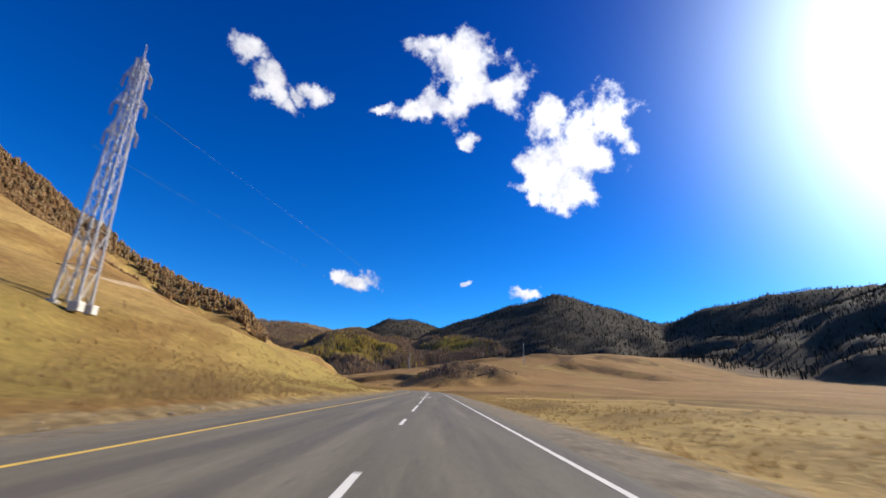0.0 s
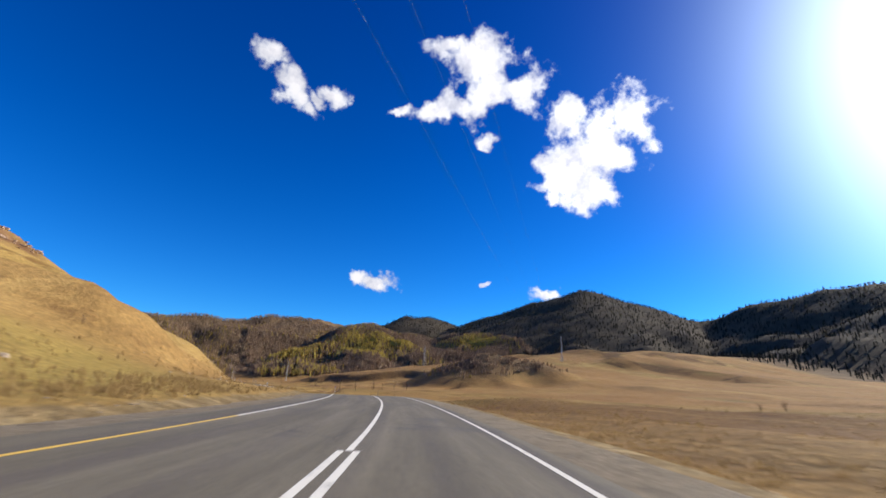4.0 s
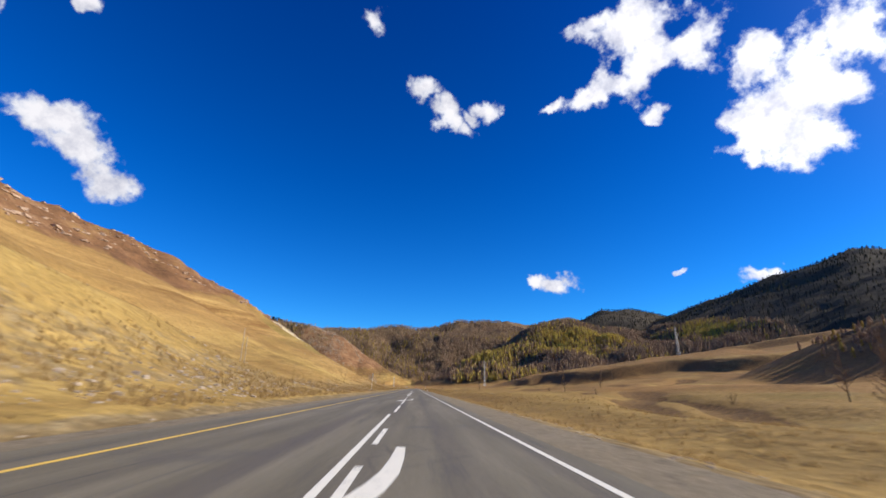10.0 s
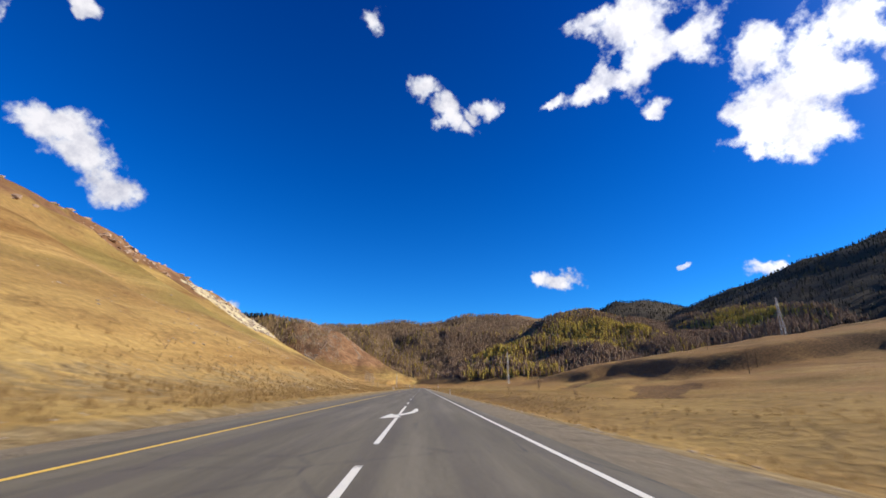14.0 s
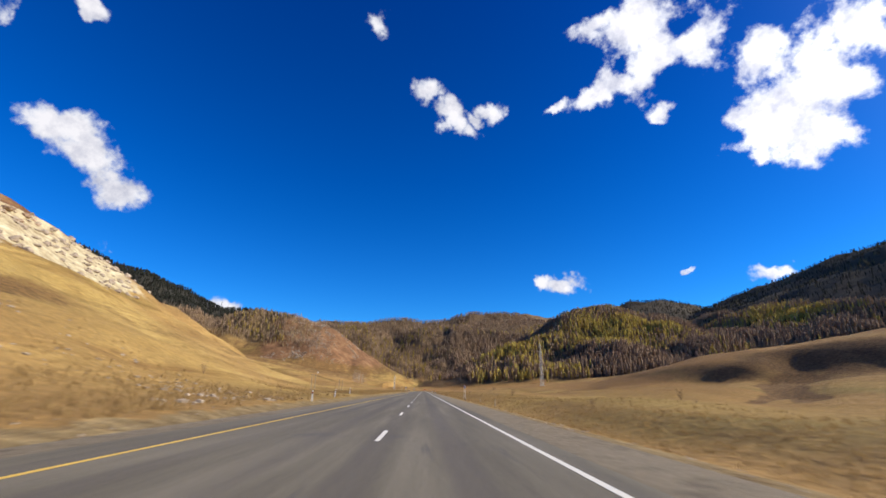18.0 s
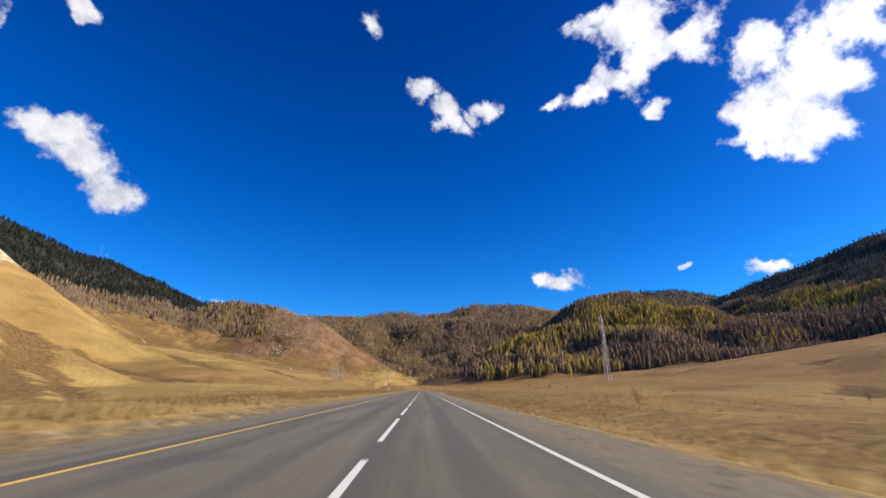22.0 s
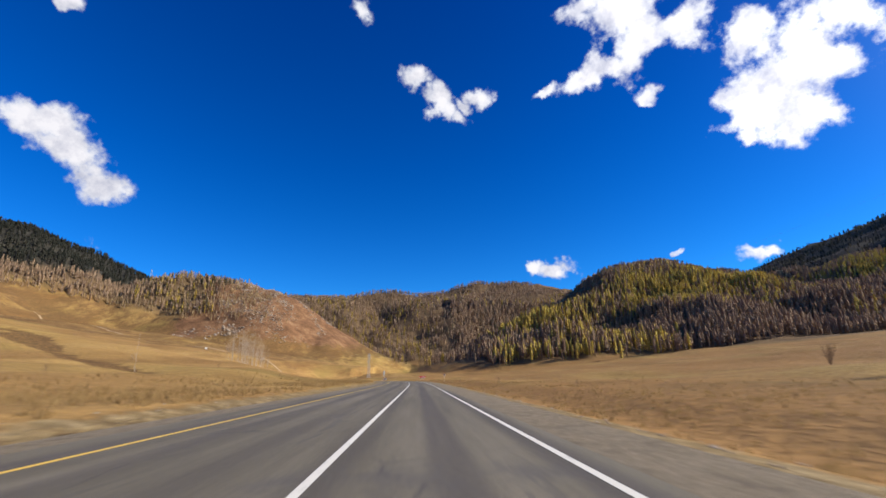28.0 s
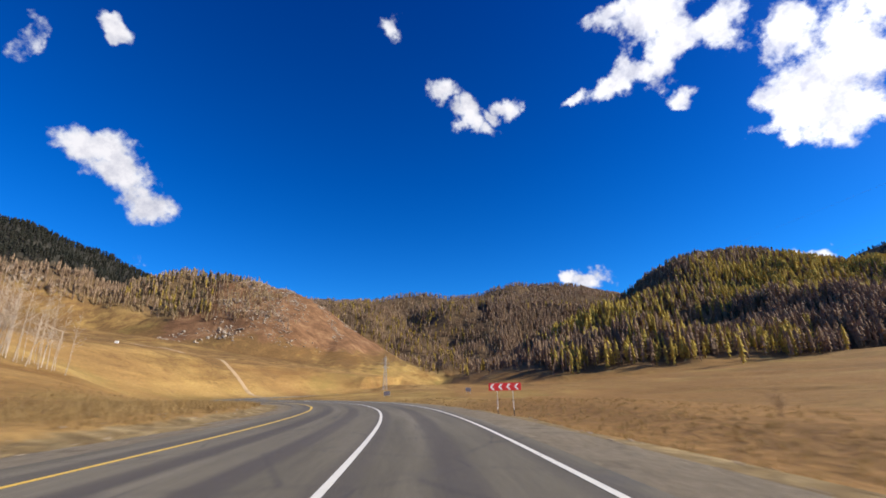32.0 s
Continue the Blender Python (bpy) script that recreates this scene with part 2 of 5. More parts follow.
def land_material():
    m = Mat("dry_grass_land", 0.95, 0, 0.1)
    big, mid, fine = m.noise(0.006, 5.0), m.noise(0.05, 6.0, 0.6), m.noise(1.2, 5.0, 0.7)
    streak = m.noise(0.035, 7.0, 0.7, (1.0, 0.16, 3.0))
    gold = m.ramp(mid, (0.25, (0.165, 0.102, 0.042)), (0.5, (0.34, 0.222, 0.084)), (0.75, (0.5, 0.345, 0.14)))
    tan = m.ramp(streak, (0.3, (0.15, 0.083, 0.04)), (0.5, (0.285, 0.168, 0.072)), (0.7, (0.46, 0.3, 0.13)))
    c = m.mix(m.steps(big, 0.36, 0.56), gold, tan)
    c = m.mix(m.math("MULTIPLY", m.steps(m.noise(0.022, 7.0, 0.72, (1.0, 0.12, 2.0)), 0.5, 0.62), 0.85), c, (0.14, 0.068, 0.026))
    c = m.mix(m.math("MULTIPLY", m.steps(m.noise(0.018, 5.0, 0.6, (1, 0.5, 1)), 0.52, 0.68), 0.6), c, (0.17, 0.135, 0.045))
    c = m.mix(m.math("MULTIPLY", m.steps(m.noise(0.09, 6.0, 0.74), 0.55, 0.68), 0.6), c, (0.15, 0.075, 0.035))
    c = m.mix(m.math("MULTIPLY", m.attr("russet"), m.steps(m.noise(0.028, 6.0, 0.68, (1, 0.35, 1)), 0.34, 0.58)), c, (0.285, 0.155, 0.066))
    # short green pasture
    c = m.mix(m.math("MULTIPLY", m.attr("pasture"), m.steps(m.noise(0.02, 4.0, 0.6, (1, 0.4, 1)), 0.3, 0.62)), c, (0.27, 0.205, 0.06))
    # low brown brush on the banks
    brush = m.steps(m.math("ADD", m.attr("brush"), m.math("MULTIPLY", m.math("SUBTRACT", m.noise(0.07, 7.0, 0.72, (1, 0.4, 1)), 0.5), 1.5)), 0.4, 0.75)
    c = m.mix(m.math("MULTIPLY", brush, 0.85), c, m.ramp(fine, (0.3, (0.075, 0.042, 0.022)), (0.7, (0.19, 0.105, 0.05))))
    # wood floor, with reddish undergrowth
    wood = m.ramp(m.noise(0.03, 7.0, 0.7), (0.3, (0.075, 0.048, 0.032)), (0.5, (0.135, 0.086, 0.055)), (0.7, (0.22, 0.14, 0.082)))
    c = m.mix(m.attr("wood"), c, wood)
    # near-black ground: shade of the left mountain and far ranges put into colour
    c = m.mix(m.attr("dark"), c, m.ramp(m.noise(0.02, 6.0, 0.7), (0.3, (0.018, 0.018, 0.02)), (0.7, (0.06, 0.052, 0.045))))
    red = m.ramp(m.noise(0.06, 7.0, 0.72), (0.3, (0.085, 0.043, 0.026)), (0.5, (0.165, 0.084, 0.05)), (0.72, (0.3, 0.175, 0.112)))
    c = m.mix(m.steps(m.math("ADD", m.attr("scree"), m.math("MULTIPLY", m.math("SUBTRACT", mid, 0.5), 1.3)), 0.35, 0.65), c, red)
    pale = m.ramp(m.noise(0.25, 8.0, 0.75), (0.3, (0.2, 0.135, 0.085)), (0.5, (0.42, 0.34, 0.25)), (0.7, (0.64, 0.57, 0.47)))
    c = m.mix(m.steps(m.math("ADD", m.attr("rock"), m.math("MULTIPLY", m.math("SUBTRACT", m.noise(0.12, 6.0, 0.7), 0.5), 1.6)), 0.4, 0.62), c, pale)
    dirt = m.ramp(m.noise(0.8, 7.0, 0.7), (0.3, (0.13, 0.083, 0.045)), (0.5, (0.225, 0.155, 0.088)), (0.72, (0.37, 0.275, 0.175)))
    c = m.mix(m.steps(m.math("ADD", m.attr("verge"), m.math("MULTIPLY", m.math("SUBTRACT", m.noise(0.5, 5.0, 0.7), 0.5), 0.9)), 0.4, 0.6), c, dirt)
    c = m.mix(0.7, c, m.ramp(fine, (0.3, (0.32, 0.32, 0.32)), (0.5, (0.5, 0.5, 0.5)), (0.72, (0.74, 0.72, 0.68))), "OVERLAY")
    m.colour(m.mix(1.0, c, (0.96, 0.97, 0.79), "MULTIPLY"))
    m.bump(m.math("ADD", m.math("MULTIPLY", mid, 2.2), fine), 0.55, 0.6)
    return m.m


def asphalt_material():
    m = Mat("worn_asphalt", 0.8, 0, 0.3)
    lay = m.t.nodes.new("ShaderNodeCombineXYZ")
    m.link(m.attr("across"), lay.inputs[0])
    m.link(m.math("MULTIPLY", m.attr("along"), 0.06), lay.inputs[1])

    def worn(scale, detail, rough_):
        n = m.t.nodes.new("ShaderNodeTexNoise")
        n.inputs["Scale"].default_value, n.inputs["Detail"].default_value, n.inputs["Roughness"].default_value = scale, detail, rough_
        m.link(lay.outputs[0], n.inputs["Vector"])
        return n.outputs["Fac"]
    grain, speck = m.noise(48.0, 4.0, 0.8), m.noise(11.0, 5.0, 0.8)
    c = m.ramp(worn(0.9, 6.0, 0.6), (0.3, (0.1, 0.085, 0.058)), (0.5, (0.143, 0.122, 0.083)), (0.7, (0.192, 0.164, 0.114)))
    # lengthwise tyre tracks and bitumen stains
    lane = m.math("SINE", m.math("MULTIPLY", m.math("ADD", m.attr("across"), 0.35), 3.49), 0)
    c = m.mix(m.math("MULTIPLY", m.steps(lane, -0.1, 0.9), m.steps(worn(0.35, 4.0, 0.5), 0.3, 0.7)), c, (0.1, 0.084, 0.066))
    c = m.mix(m.math("MULTIPLY", m.math("MULTIPLY", m.steps(lane, -0.3, 1.0), m.math("MULTIPLY", m.steps(m.attr("along"), 800, 900), m.steps(worn(0.5, 5.0, 0.6), 0.3, 0.62))), 0.5), c, (0.06, 0.05, 0.042))
    c = m.mix(m.math("MULTIPLY", m.steps(worn(1.3, 7.0, 0.7), 0.57, 0.68), 0.75), c, (0.085, 0.075, 0.065))
    c = m.mix(m.math("MULTIPLY", m.steps(m.noise(0.16, 6.0, 0.65), 0.6, 0.68), 0.6), c, (0.09, 0.08, 0.07))
    # cracks
    v = m.t.nodes.new("ShaderNodeTexVoronoi")
    v.feature = "DISTANCE_TO_EDGE"
    v.inputs["Scale"].default_value = 0.28
    m.link(m.where(), v.inputs["Vector"])
    crack = m.math("SUBTRACT", 1.0, m.steps(m.math("ADD", v.outputs["Distance"], m.math("MULTIPLY", m.noise(1.8, 5.0, 0.7), 0.05)), 0.027, 0.036))
    c = m.mix(m.math("MULTIPLY", crack, m.math("MULTIPLY", m.steps(m.noise(0.045, 3.0), 0.5, 0.6), 0.7)), c, (0.06, 0.053, 0.047))
    c = m.mix(0.65, c, m.ramp(speck, (0.3, (0.3, 0.3, 0.3)), (0.5, (0.5, 0.5, 0.5)), (0.7, (0.72, 0.71, 0.69))), "OVERLAY")
    c = m.mix(0.6, c, m.ramp(grain, (0.3, (0.25, 0.25, 0.25)), (0.5, (0.5, 0.5, 0.5)), (0.7, (0.8, 0.79, 0.77))), "OVERLAY")
    m.colour(c)
    m.bump(m.math("ADD", grain, speck), 0.4, 0.012)
    return m.m


def gravel_material():
    m = Mat("roadside_gravel", 0.92, 0, 0.2)
    c = m.ramp(m.noise(6.0, 7.0, 0.8), (0.3, (0.1, 0.077, 0.048)), (0.5, (0.2, 0.157, 0.1)), (0.7, (0.35, 0.285, 0.195)))
    c = m.mix(m.math("MULTIPLY", m.steps(m.noise(0.25, 5.0, 0.6), 0.45, 0.65), 0.45), c, (0.23, 0.19, 0.13))
    c = m.mix(m.math("MULTIPLY", m.steps(m.noise(1.1, 6.0, 0.72), 0.5, 0.66), 0.6), c, (0.085, 0.065, 0.043))
    c = m.mix(m.math("MULTIPLY", m.steps(m.noise(0.6, 5.0, 0.65), 0.6, 0.74), 0.4), c, (0.24, 0.165, 0.065))
    m.colour(c)
    m.bump(m.noise(9.0, 6.0, 0.8), 0.7, 0.05)
    return m.m


def marking_material(name, c):
    m = Mat(name, 0.6, 0, 0.3)
    worn = m.steps(m.noise(3.0, 8.0, 0.75), 0.53, 0.72)
    m.colour(m.mix(m.math("MULTIPLY", worn, 0.75), m.mix(m.noise(30.0, 3.0), tuple(v * 0.8 for v in c), c), (0.15, 0.14, 0.13)))
    m.bump(m.noise(50.0, 3.0), 0.2, 0.006)
    return m.m


def needle_material(name, *cols):
    m = Mat(name, 0.9, 0, 0.15)
    g = m.t.nodes.new("ShaderNodeNewGeometry")
    c = m.ramp(g.outputs["Random Per Island"], *[(i / max(1, len(cols) - 1), k) for i, k in enumerate(cols)])
    c = m.mix(m.math("MULTIPLY", m.noise(0.9, 4.0, 0.7), 0.8), c, tuple(v * 0.6 for v in cols[0]))
    m.colour(c)
    thin = m.t.nodes.new("ShaderNodeBsdfTranslucent")
    m.link(c, thin.inputs["Color"])
    both = m.t.nodes.new("ShaderNodeMixShader")
    both.inputs[0].default_value = 0.4
    m.link(m.b.outputs[0], both.inputs[1])
    m.link(thin.outputs[0], both.inputs[2])
    m.link(both.outputs[0], m.t.nodes["Material Output"].inputs["Surface"])
    return m.m


def plain_noise(name, lo, hi, scale=4.0, rough=0.8, metal=0.0, bump=0.3, dist=0.02):
    m = Mat(name, rough, metal)
    m.colour(m.ramp(m.noise(scale, 6.0, 0.65, obj=True), (0.3, lo), (0.7, hi)))
    m.bump(m.noise(scale * 5, 4.0, 0.7, obj=True), bump, dist)
    return m.m


DIRT = plain_noise("trodden_dirt", (0.24, 0.16, 0.085), (0.42, 0.3, 0.17), 0.4, 0.95, 0, 0.5, 0.05)
LAND, ASPHALT, GRAVEL = land_material(), asphalt_material(), gravel_material()
WHITE_LINE = marking_material("white_road_paint", (0.8, 0.75, 0.63))
YELLOW_LINE = marking_material("yellow_road_paint", (0.78, 0.5, 0.08))
LARCH_GOLD = needle_material("autumn_larch_needles", (0.33, 0.23, 0.05), (0.5, 0.36, 0.07), (0.42, 0.29, 0.075), (0.56, 0.41, 0.1))
# yellow-green larch, its colour raised to hold the sunlight on the hill too
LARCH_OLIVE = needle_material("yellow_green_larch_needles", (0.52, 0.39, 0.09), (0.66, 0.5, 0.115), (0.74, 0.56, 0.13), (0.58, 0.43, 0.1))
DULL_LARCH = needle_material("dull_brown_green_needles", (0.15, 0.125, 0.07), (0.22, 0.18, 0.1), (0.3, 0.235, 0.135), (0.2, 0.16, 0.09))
LARCH_PALE = needle_material("thin_pale_larch", (0.32, 0.22, 0.115), (0.46, 0.33, 0.17), (0.54, 0.4, 0.2), (0.4, 0.275, 0.15))
LARCH_RUSSET = needle_material("russet_leafless_larch", (0.32, 0.19, 0.09), (0.43, 0.265, 0.12), (0.5, 0.33, 0.145), (0.37, 0.225, 0.105))
LARCH_BROWN = needle_material("bare_brown_larch", (0.29, 0.195, 0.125), (0.41, 0.28, 0.175), (0.5, 0.35, 0.215), (0.35, 0.235, 0.15))
CONIFER = needle_material("dark_conifer_needles", (0.08, 0.07, 0.042), (0.14, 0.115, 0.065), (0.2, 0.155, 0.09), (0.115, 0.095, 0.055))
# dark spruce, with the shade on the mountains mixed into its colour
SHADED_SPRUCE = needle_material("shaded_spruce_needles", (0.024, 0.027, 0.02), (0.042, 0.042, 0.03), (0.06, 0.054, 0.038), (0.034, 0.035, 0.025))
WHITE_PAINT = painted("white_painted_post", (0.78, 0.77, 0.73), amount=0.35)
BLACK_PAINT = painted("black_painted_band", (0.03, 0.03, 0.032), amount=0.2)
RED_FILM = painted("red_reflective_film", (0.55, 0.03, 0.03), 0.35, amount=0.15)
GREY_METAL = painted("grey_sign_back", (0.6, 0.6, 0.59), 0.45, (0.3, 0.27, 0.24), 0.35, 0.1)
GALVANISED = plain_noise("galvanised_lattice_steel", (0.32, 0.31, 0.3), (0.5, 0.48, 0.45), 3.0, 0.5, 0.55)
CONCRETE = plain_noise("weathered_concrete", (0.38, 0.35, 0.3), (0.6, 0.56, 0.49), 3.0, 0.9)
TAR = plain_noise("tar_patch", (0.065, 0.055, 0.045), (0.15, 0.127, 0.1), 2.2, 0.85)
OLD_WOOD = plain_noise("weathered_timber", (0.2, 0.15, 0.1), (0.42, 0.34, 0.24), 5.0, 0.9)
CABLE = plain_noise("aluminium_cable", (0.2, 0.21, 0.23), (0.32, 0.33, 0.35), 2.0, 0.6, 0.2)
BARK = plain_noise("brown_bark", (0.07, 0.05, 0.035), (0.17, 0.125, 0.085), 6.0, 0.95)
BIRCH = plain_noise("pale_birch_bark", (0.26, 0.2, 0.145), (0.5, 0.41, 0.31), 5.0, 0.85)
TWIG = plain_noise("leafless_twigs", (0.14, 0.085, 0.05), (0.26, 0.17, 0.1), 3.0, 0.95)
STONE = plain_noise("fieldstone", (0.18, 0.13, 0.09), (0.42, 0.34, 0.25), 2.0, 0.95, 0, 0.6, 0.05)
REDSTONE = plain_noise("reddish_outcrop_stone", (0.2, 0.125, 0.08), (0.46, 0.33, 0.23), 1.2, 0.95, 0, 0.7, 0.08)
STRAW = needle_material("dry_straw", (0.3, 0.19, 0.075), (0.42, 0.275, 0.11), (0.49, 0.34, 0.15), (0.34, 0.22, 0.088))
PORCELAIN = plain_noise("glazed_insulator", (0.25, 0.2, 0.17), (0.4, 0.34, 0.3), 4.0, 0.25)


# ---- small builders ----
def mesh_of(name, verts, faces, material, smooth=False):
    me = bpy.data.meshes.new(name)
    me.from_pydata([tuple(v) for v in verts], [], [tuple(f) for f in faces])
    me.materials.append(material)
    if smooth:
        me.shade_smooth()
    me.update()
    return me


def fast_mesh(name, verts, faces, materials, slots=None, smooth=False):
    """A mesh from arrays of corners and of equal-sided faces."""
    me = bpy.data.meshes.new(name)
    n, k = faces.shape
    me.vertices.add(len(verts))
    me.vertices.foreach_set("co", np.asarray(verts, np.float32).ravel())
    me.loops.add(n * k)
    me.loops.foreach_set("vertex_index", faces.astype(np.int32).ravel())
    me.polygons.add(n)
    me.polygons.foreach_set("loop_start", np.arange(0, n * k, k, dtype=np.int32))
    me.polygons.foreach_set("loop_total", np.full(n, k, np.int32))
    for m in materials:
        me.materials.append(m)
    if slots is not None:
        me.polygons.foreach_set("material_index", slots.astype(np.int32))
    me.polygons.foreach_set("use_smooth", np.full(n, smooth))
    me.update(calc_edges=True)
    return me


def part(name, bm, material, parent, label=""):
    me = bpy.data.meshes.new(name)
    bm.to_mesh(me)
    bm.free()
    me.materials.append(material)
    ob = new(name, me)
    ob.parent = parent
    return tagged(ob, label)


def thing(name, label, category, group="", at=(0, 0, 0), turn=0):
    ob = new(name)
    ob.empty_display_size = 0.3
    ob.matrix_basis = pose(*at, 0, 0, turn)
    return tagged(ob, label, category, group)


def box(bm, size, at=(0, 0, 0), bevel=0.0, turn=None):
    got = bmesh.ops.create_cube(bm, size=1.0)["verts"]
    m = Matrix.Translation(at) @ (turn if turn else Matrix()) @ Matrix.Diagonal((*size, 1))
    bmesh.ops.transform(bm, matrix=m, verts=got)
    if bevel:
        edges = list({e for v in got for e in v.link_edges})
        bmesh.ops.bevel(bm, geom=edges, offset=bevel, segments=2, affect="EDGES", profile=0.5)
    return bm


def rod(bm, a, b, r0, r1=None, sides=8):
    a, b = Vector(a), Vector(b)
    d = b - a
    m = Matrix.Translation((a + b) / 2) @ d.to_track_quat("Z", "Y").to_matrix().to_4x4()
    bmesh.ops.create_cone(bm, cap_ends=True, segments=sides, radius1=r0, radius2=r0 if r1 is None else r1, depth=d.length, matrix=m)
    return bm


# ---- the lie of the land ----
def lattice(ix, iy, seed):
    h = (ix.astype(np.int64) * 374761393 + iy.astype(np.int64) * 668265263 + seed * 2147483647) & 0xFFFFFFFF
    h = ((h ^ (h >> 13)) * 1274126177) & 0xFFFFFFFF
    return ((h ^ (h >> 16)) & 0xFFFF) / 65535.0


def rough(x, y, size, octaves=4, seed=1):
    """Fractal value noise, about -1 to 1."""
    out, amp, total = 0.0, 1.0, 0.0
    for o in range(octaves):
        u, v = x / size, y / size
        iu, iv = np.floor(u), np.floor(v)
        fu, fv = u - iu, v - iv
        fu, fv = fu * fu * (3 - 2 * fu), fv * fv * (3 - 2 * fv)
        a, b = lattice(iu, iv, seed + o), lattice(iu + 1, iv, seed + o)
        c, d = lattice(iu, iv + 1, seed + o), lattice(iu + 1, iv + 1, seed + o)
        out = out + amp * ((a + (b - a) * fu) * (1 - fv) + (c + (d - c) * fu) * fv - 0.5) * 2
        total, amp, size = total + amp, amp * 0.5, size * 0.5
    return out / total


# crest lines of the hills: steepness, then places and heights along the crest
HILLS = {
    "spur": (0.6, ((-460, -360, 95), (-370, -220, 108), (-271, -90, 124), (-170, 30, 91), (-155, 140, 71), (-125, 250, 62), (-122, 340, 56), (-117, 430, 47), (-104, 480, 33), (-86, 530, 15))),
    "nose": (0.62, ((-300, -52, 122), (-202, -50, 104), (-132, -56, 60), (-100, -63, 44), (-76, -78, 33), (-66, -88, 20), (-42, -88, 12), (-26, -82, 5))),
    "second_spur": (0.7, ((-420, 480, 150), (-330, 600, 118), (-275, 696, 91), (-240, 745, 54), (-215, 790, 22))),
    "back_spur": (0.7, ((-540, -300, 150), (-435, 0, 150), (-383, 200, 161), (-320, 360, 105), (-330, 480, 70))),
    "dark_mountain": (0.62, ((-1500, 900, 620), (-1150, 1200, 455), (-850, 1500, 322), (-650, 1700, 246), (-480, 1800, 221))),
    "red_knob": (0.62, ((-760, 1330, 78), (-620, 1370, 130), (-480, 1440, 168), (-345, 1500, 182), (-290, 1500, 161))),
    "valley_head": (0.5, ((-700, 2000, 187), (-330, 1950, 239), (-120, 1980, 249), (60, 2000, 247), (200, 2050, 283), (322, 2110, 299), (450, 2250, 321), (620, 2350, 295))),
    "wooded_hill": (0.45, ((130, 1260, 50), (250, 1350, 105), (400, 1480, 170), (560, 1590, 234), (720, 1720, 199), (950, 1900, 215))),
    "far_ridge": (0.5, ((850, 2350, 301), (1100, 2450, 422), (1330, 2600, 450), (1560, 2600, 400), (1700, 2450, 430))),
    "right_range": (0.5, ((1450, 2100, 415), (1600, 1800, 495), (1700, 1550, 532), (1800, 1300, 442), (1900, 1050, 346), (2000, 800, 394), (2100, 500, 437), (2150, 150, 421), (2100, -250, 590), (1900, -700, 560))),
    "hillock": (0.5, ((150, 175, 22), (176, 150, 33), (205, 128, 27))),
}


def hill_height(x, y, name):
    k, crest = HILLS[name]
    z = np.zeros_like(x)
    for (ax, ay, az), (bx, by, bz) in zip(crest, crest[1:]):
        dx, dy = bx - ax, by - ay
        u = np.clip(((x - ax) * dx + (y - ay) * dy) / (dx * dx + dy * dy), 0, 1)
        top = az + (bz - az) * u
        d = np.hypot(x - ax - u * dx, y - ay - u * dy)
        d = np.hypot(d, 0.12 * top) - 0.12 * top
        z = np.maximum(z, top * np.clip(1 - d * k / (1.15 * top), 0, 1) ** (2.1 if name == "nose" else 1.45 if name in ("spur", "second_spur") else 1.15))
    return z


# shallow eroded gullies across the meadows, from end to end, and how deep they are
GULLIES = ((16, 44, 76, 196, 1.3), (22, 30, 150, 128, 1.5), (28, 128, 126, 232, 1.4), (54, 262, 130, 380, 1.5), (24, 210, 70, 300, 0.9), (44, 352, 150, 476, 1.2),
           (30, 455, 120, 560, 1.0), (36, 585, 150, 650, 1.1), (60, 690, 190, 735, 1.2), (-24, 470, -120, 560, 1.4), (-30, 560, -170, 660, 1.3), (-60, 640, -230, 800, 1.6),
           (-22, 690, -130, 770, 1.0), (-90, 850, -290, 900, 1.5), (-120, 930, -330, 1010, 1.8))


def gully_near(x, y, wander):
    """How deep the gullies cut at a place, and how near to 1 it lies to the bed of one."""
    depth, near = np.zeros_like(x), np.zeros_like(x)
    for ax, ay, bx, by, deep in GULLIES:
        dx, dy = bx - ax, by - ay
        u = np.clip(((x - ax) * dx + (y - ay) * dy) / (dx * dx + dy * dy), 0, 1)
        d = np.hypot(x - ax - u * dx, y - ay - u * dy) + wander
        v = np.exp(-(d / 4.2) ** 2) * np.clip(4 * u, 0.25, 1)
        depth, near = np.maximum(depth, deep * v), np.maximum(near, v)
    return depth, near


# the road's centre line: metres along it, and its heading in degrees to the left
BENDS = ((-200, -28.75), (85, -28.75), (99, -28.57), (115.5, -27.77), (132, -25.72), (148.5, -22.16), (165, -20.11), (181.5, -16.91), (198, -12.1), (214.5, -6.76), (231, -3.2), (247.5, -1.78), (264, -1.33), (280.5, 0), (973, 0), (990, 0.3), (1006, 0.8), (1023, 1.4), (1039, 2.3), (1056, 3.6), (1070, 5.5), (1085, 10), (1101, 18), (1117, 27), (1134, 35), (1165, 37), (1195, 27), (1230, 10), (1265, 0), (1600, -4))
ALONG = np.arange(-200.0, 1400.0, 2.0)
TURN = np.radians(np.interp(ALONG, *np.array(BENDS).T))
CX = np.concatenate([[0], np.cumsum(-np.sin((TURN[1:] + TURN[:-1]) / 2) * 2)])
CY = np.concatenate([[0], np.cumsum(np.cos((TURN[1:] + TURN[:-1]) / 2) * 2)])
CX, CY = CX - np.interp(297, ALONG, CX), CY - np.interp(297, ALONG, CY)


def on_road(s, side=0.0):
    """The place s metres along the road and side metres to the right of its centre line, and the heading there."""
    h = np.interp(s, ALONG, TURN)
    return np.interp(s, ALONG, CX) + side * np.cos(h), np.interp(s, ALONG, CY) + side * np.sin(h), h


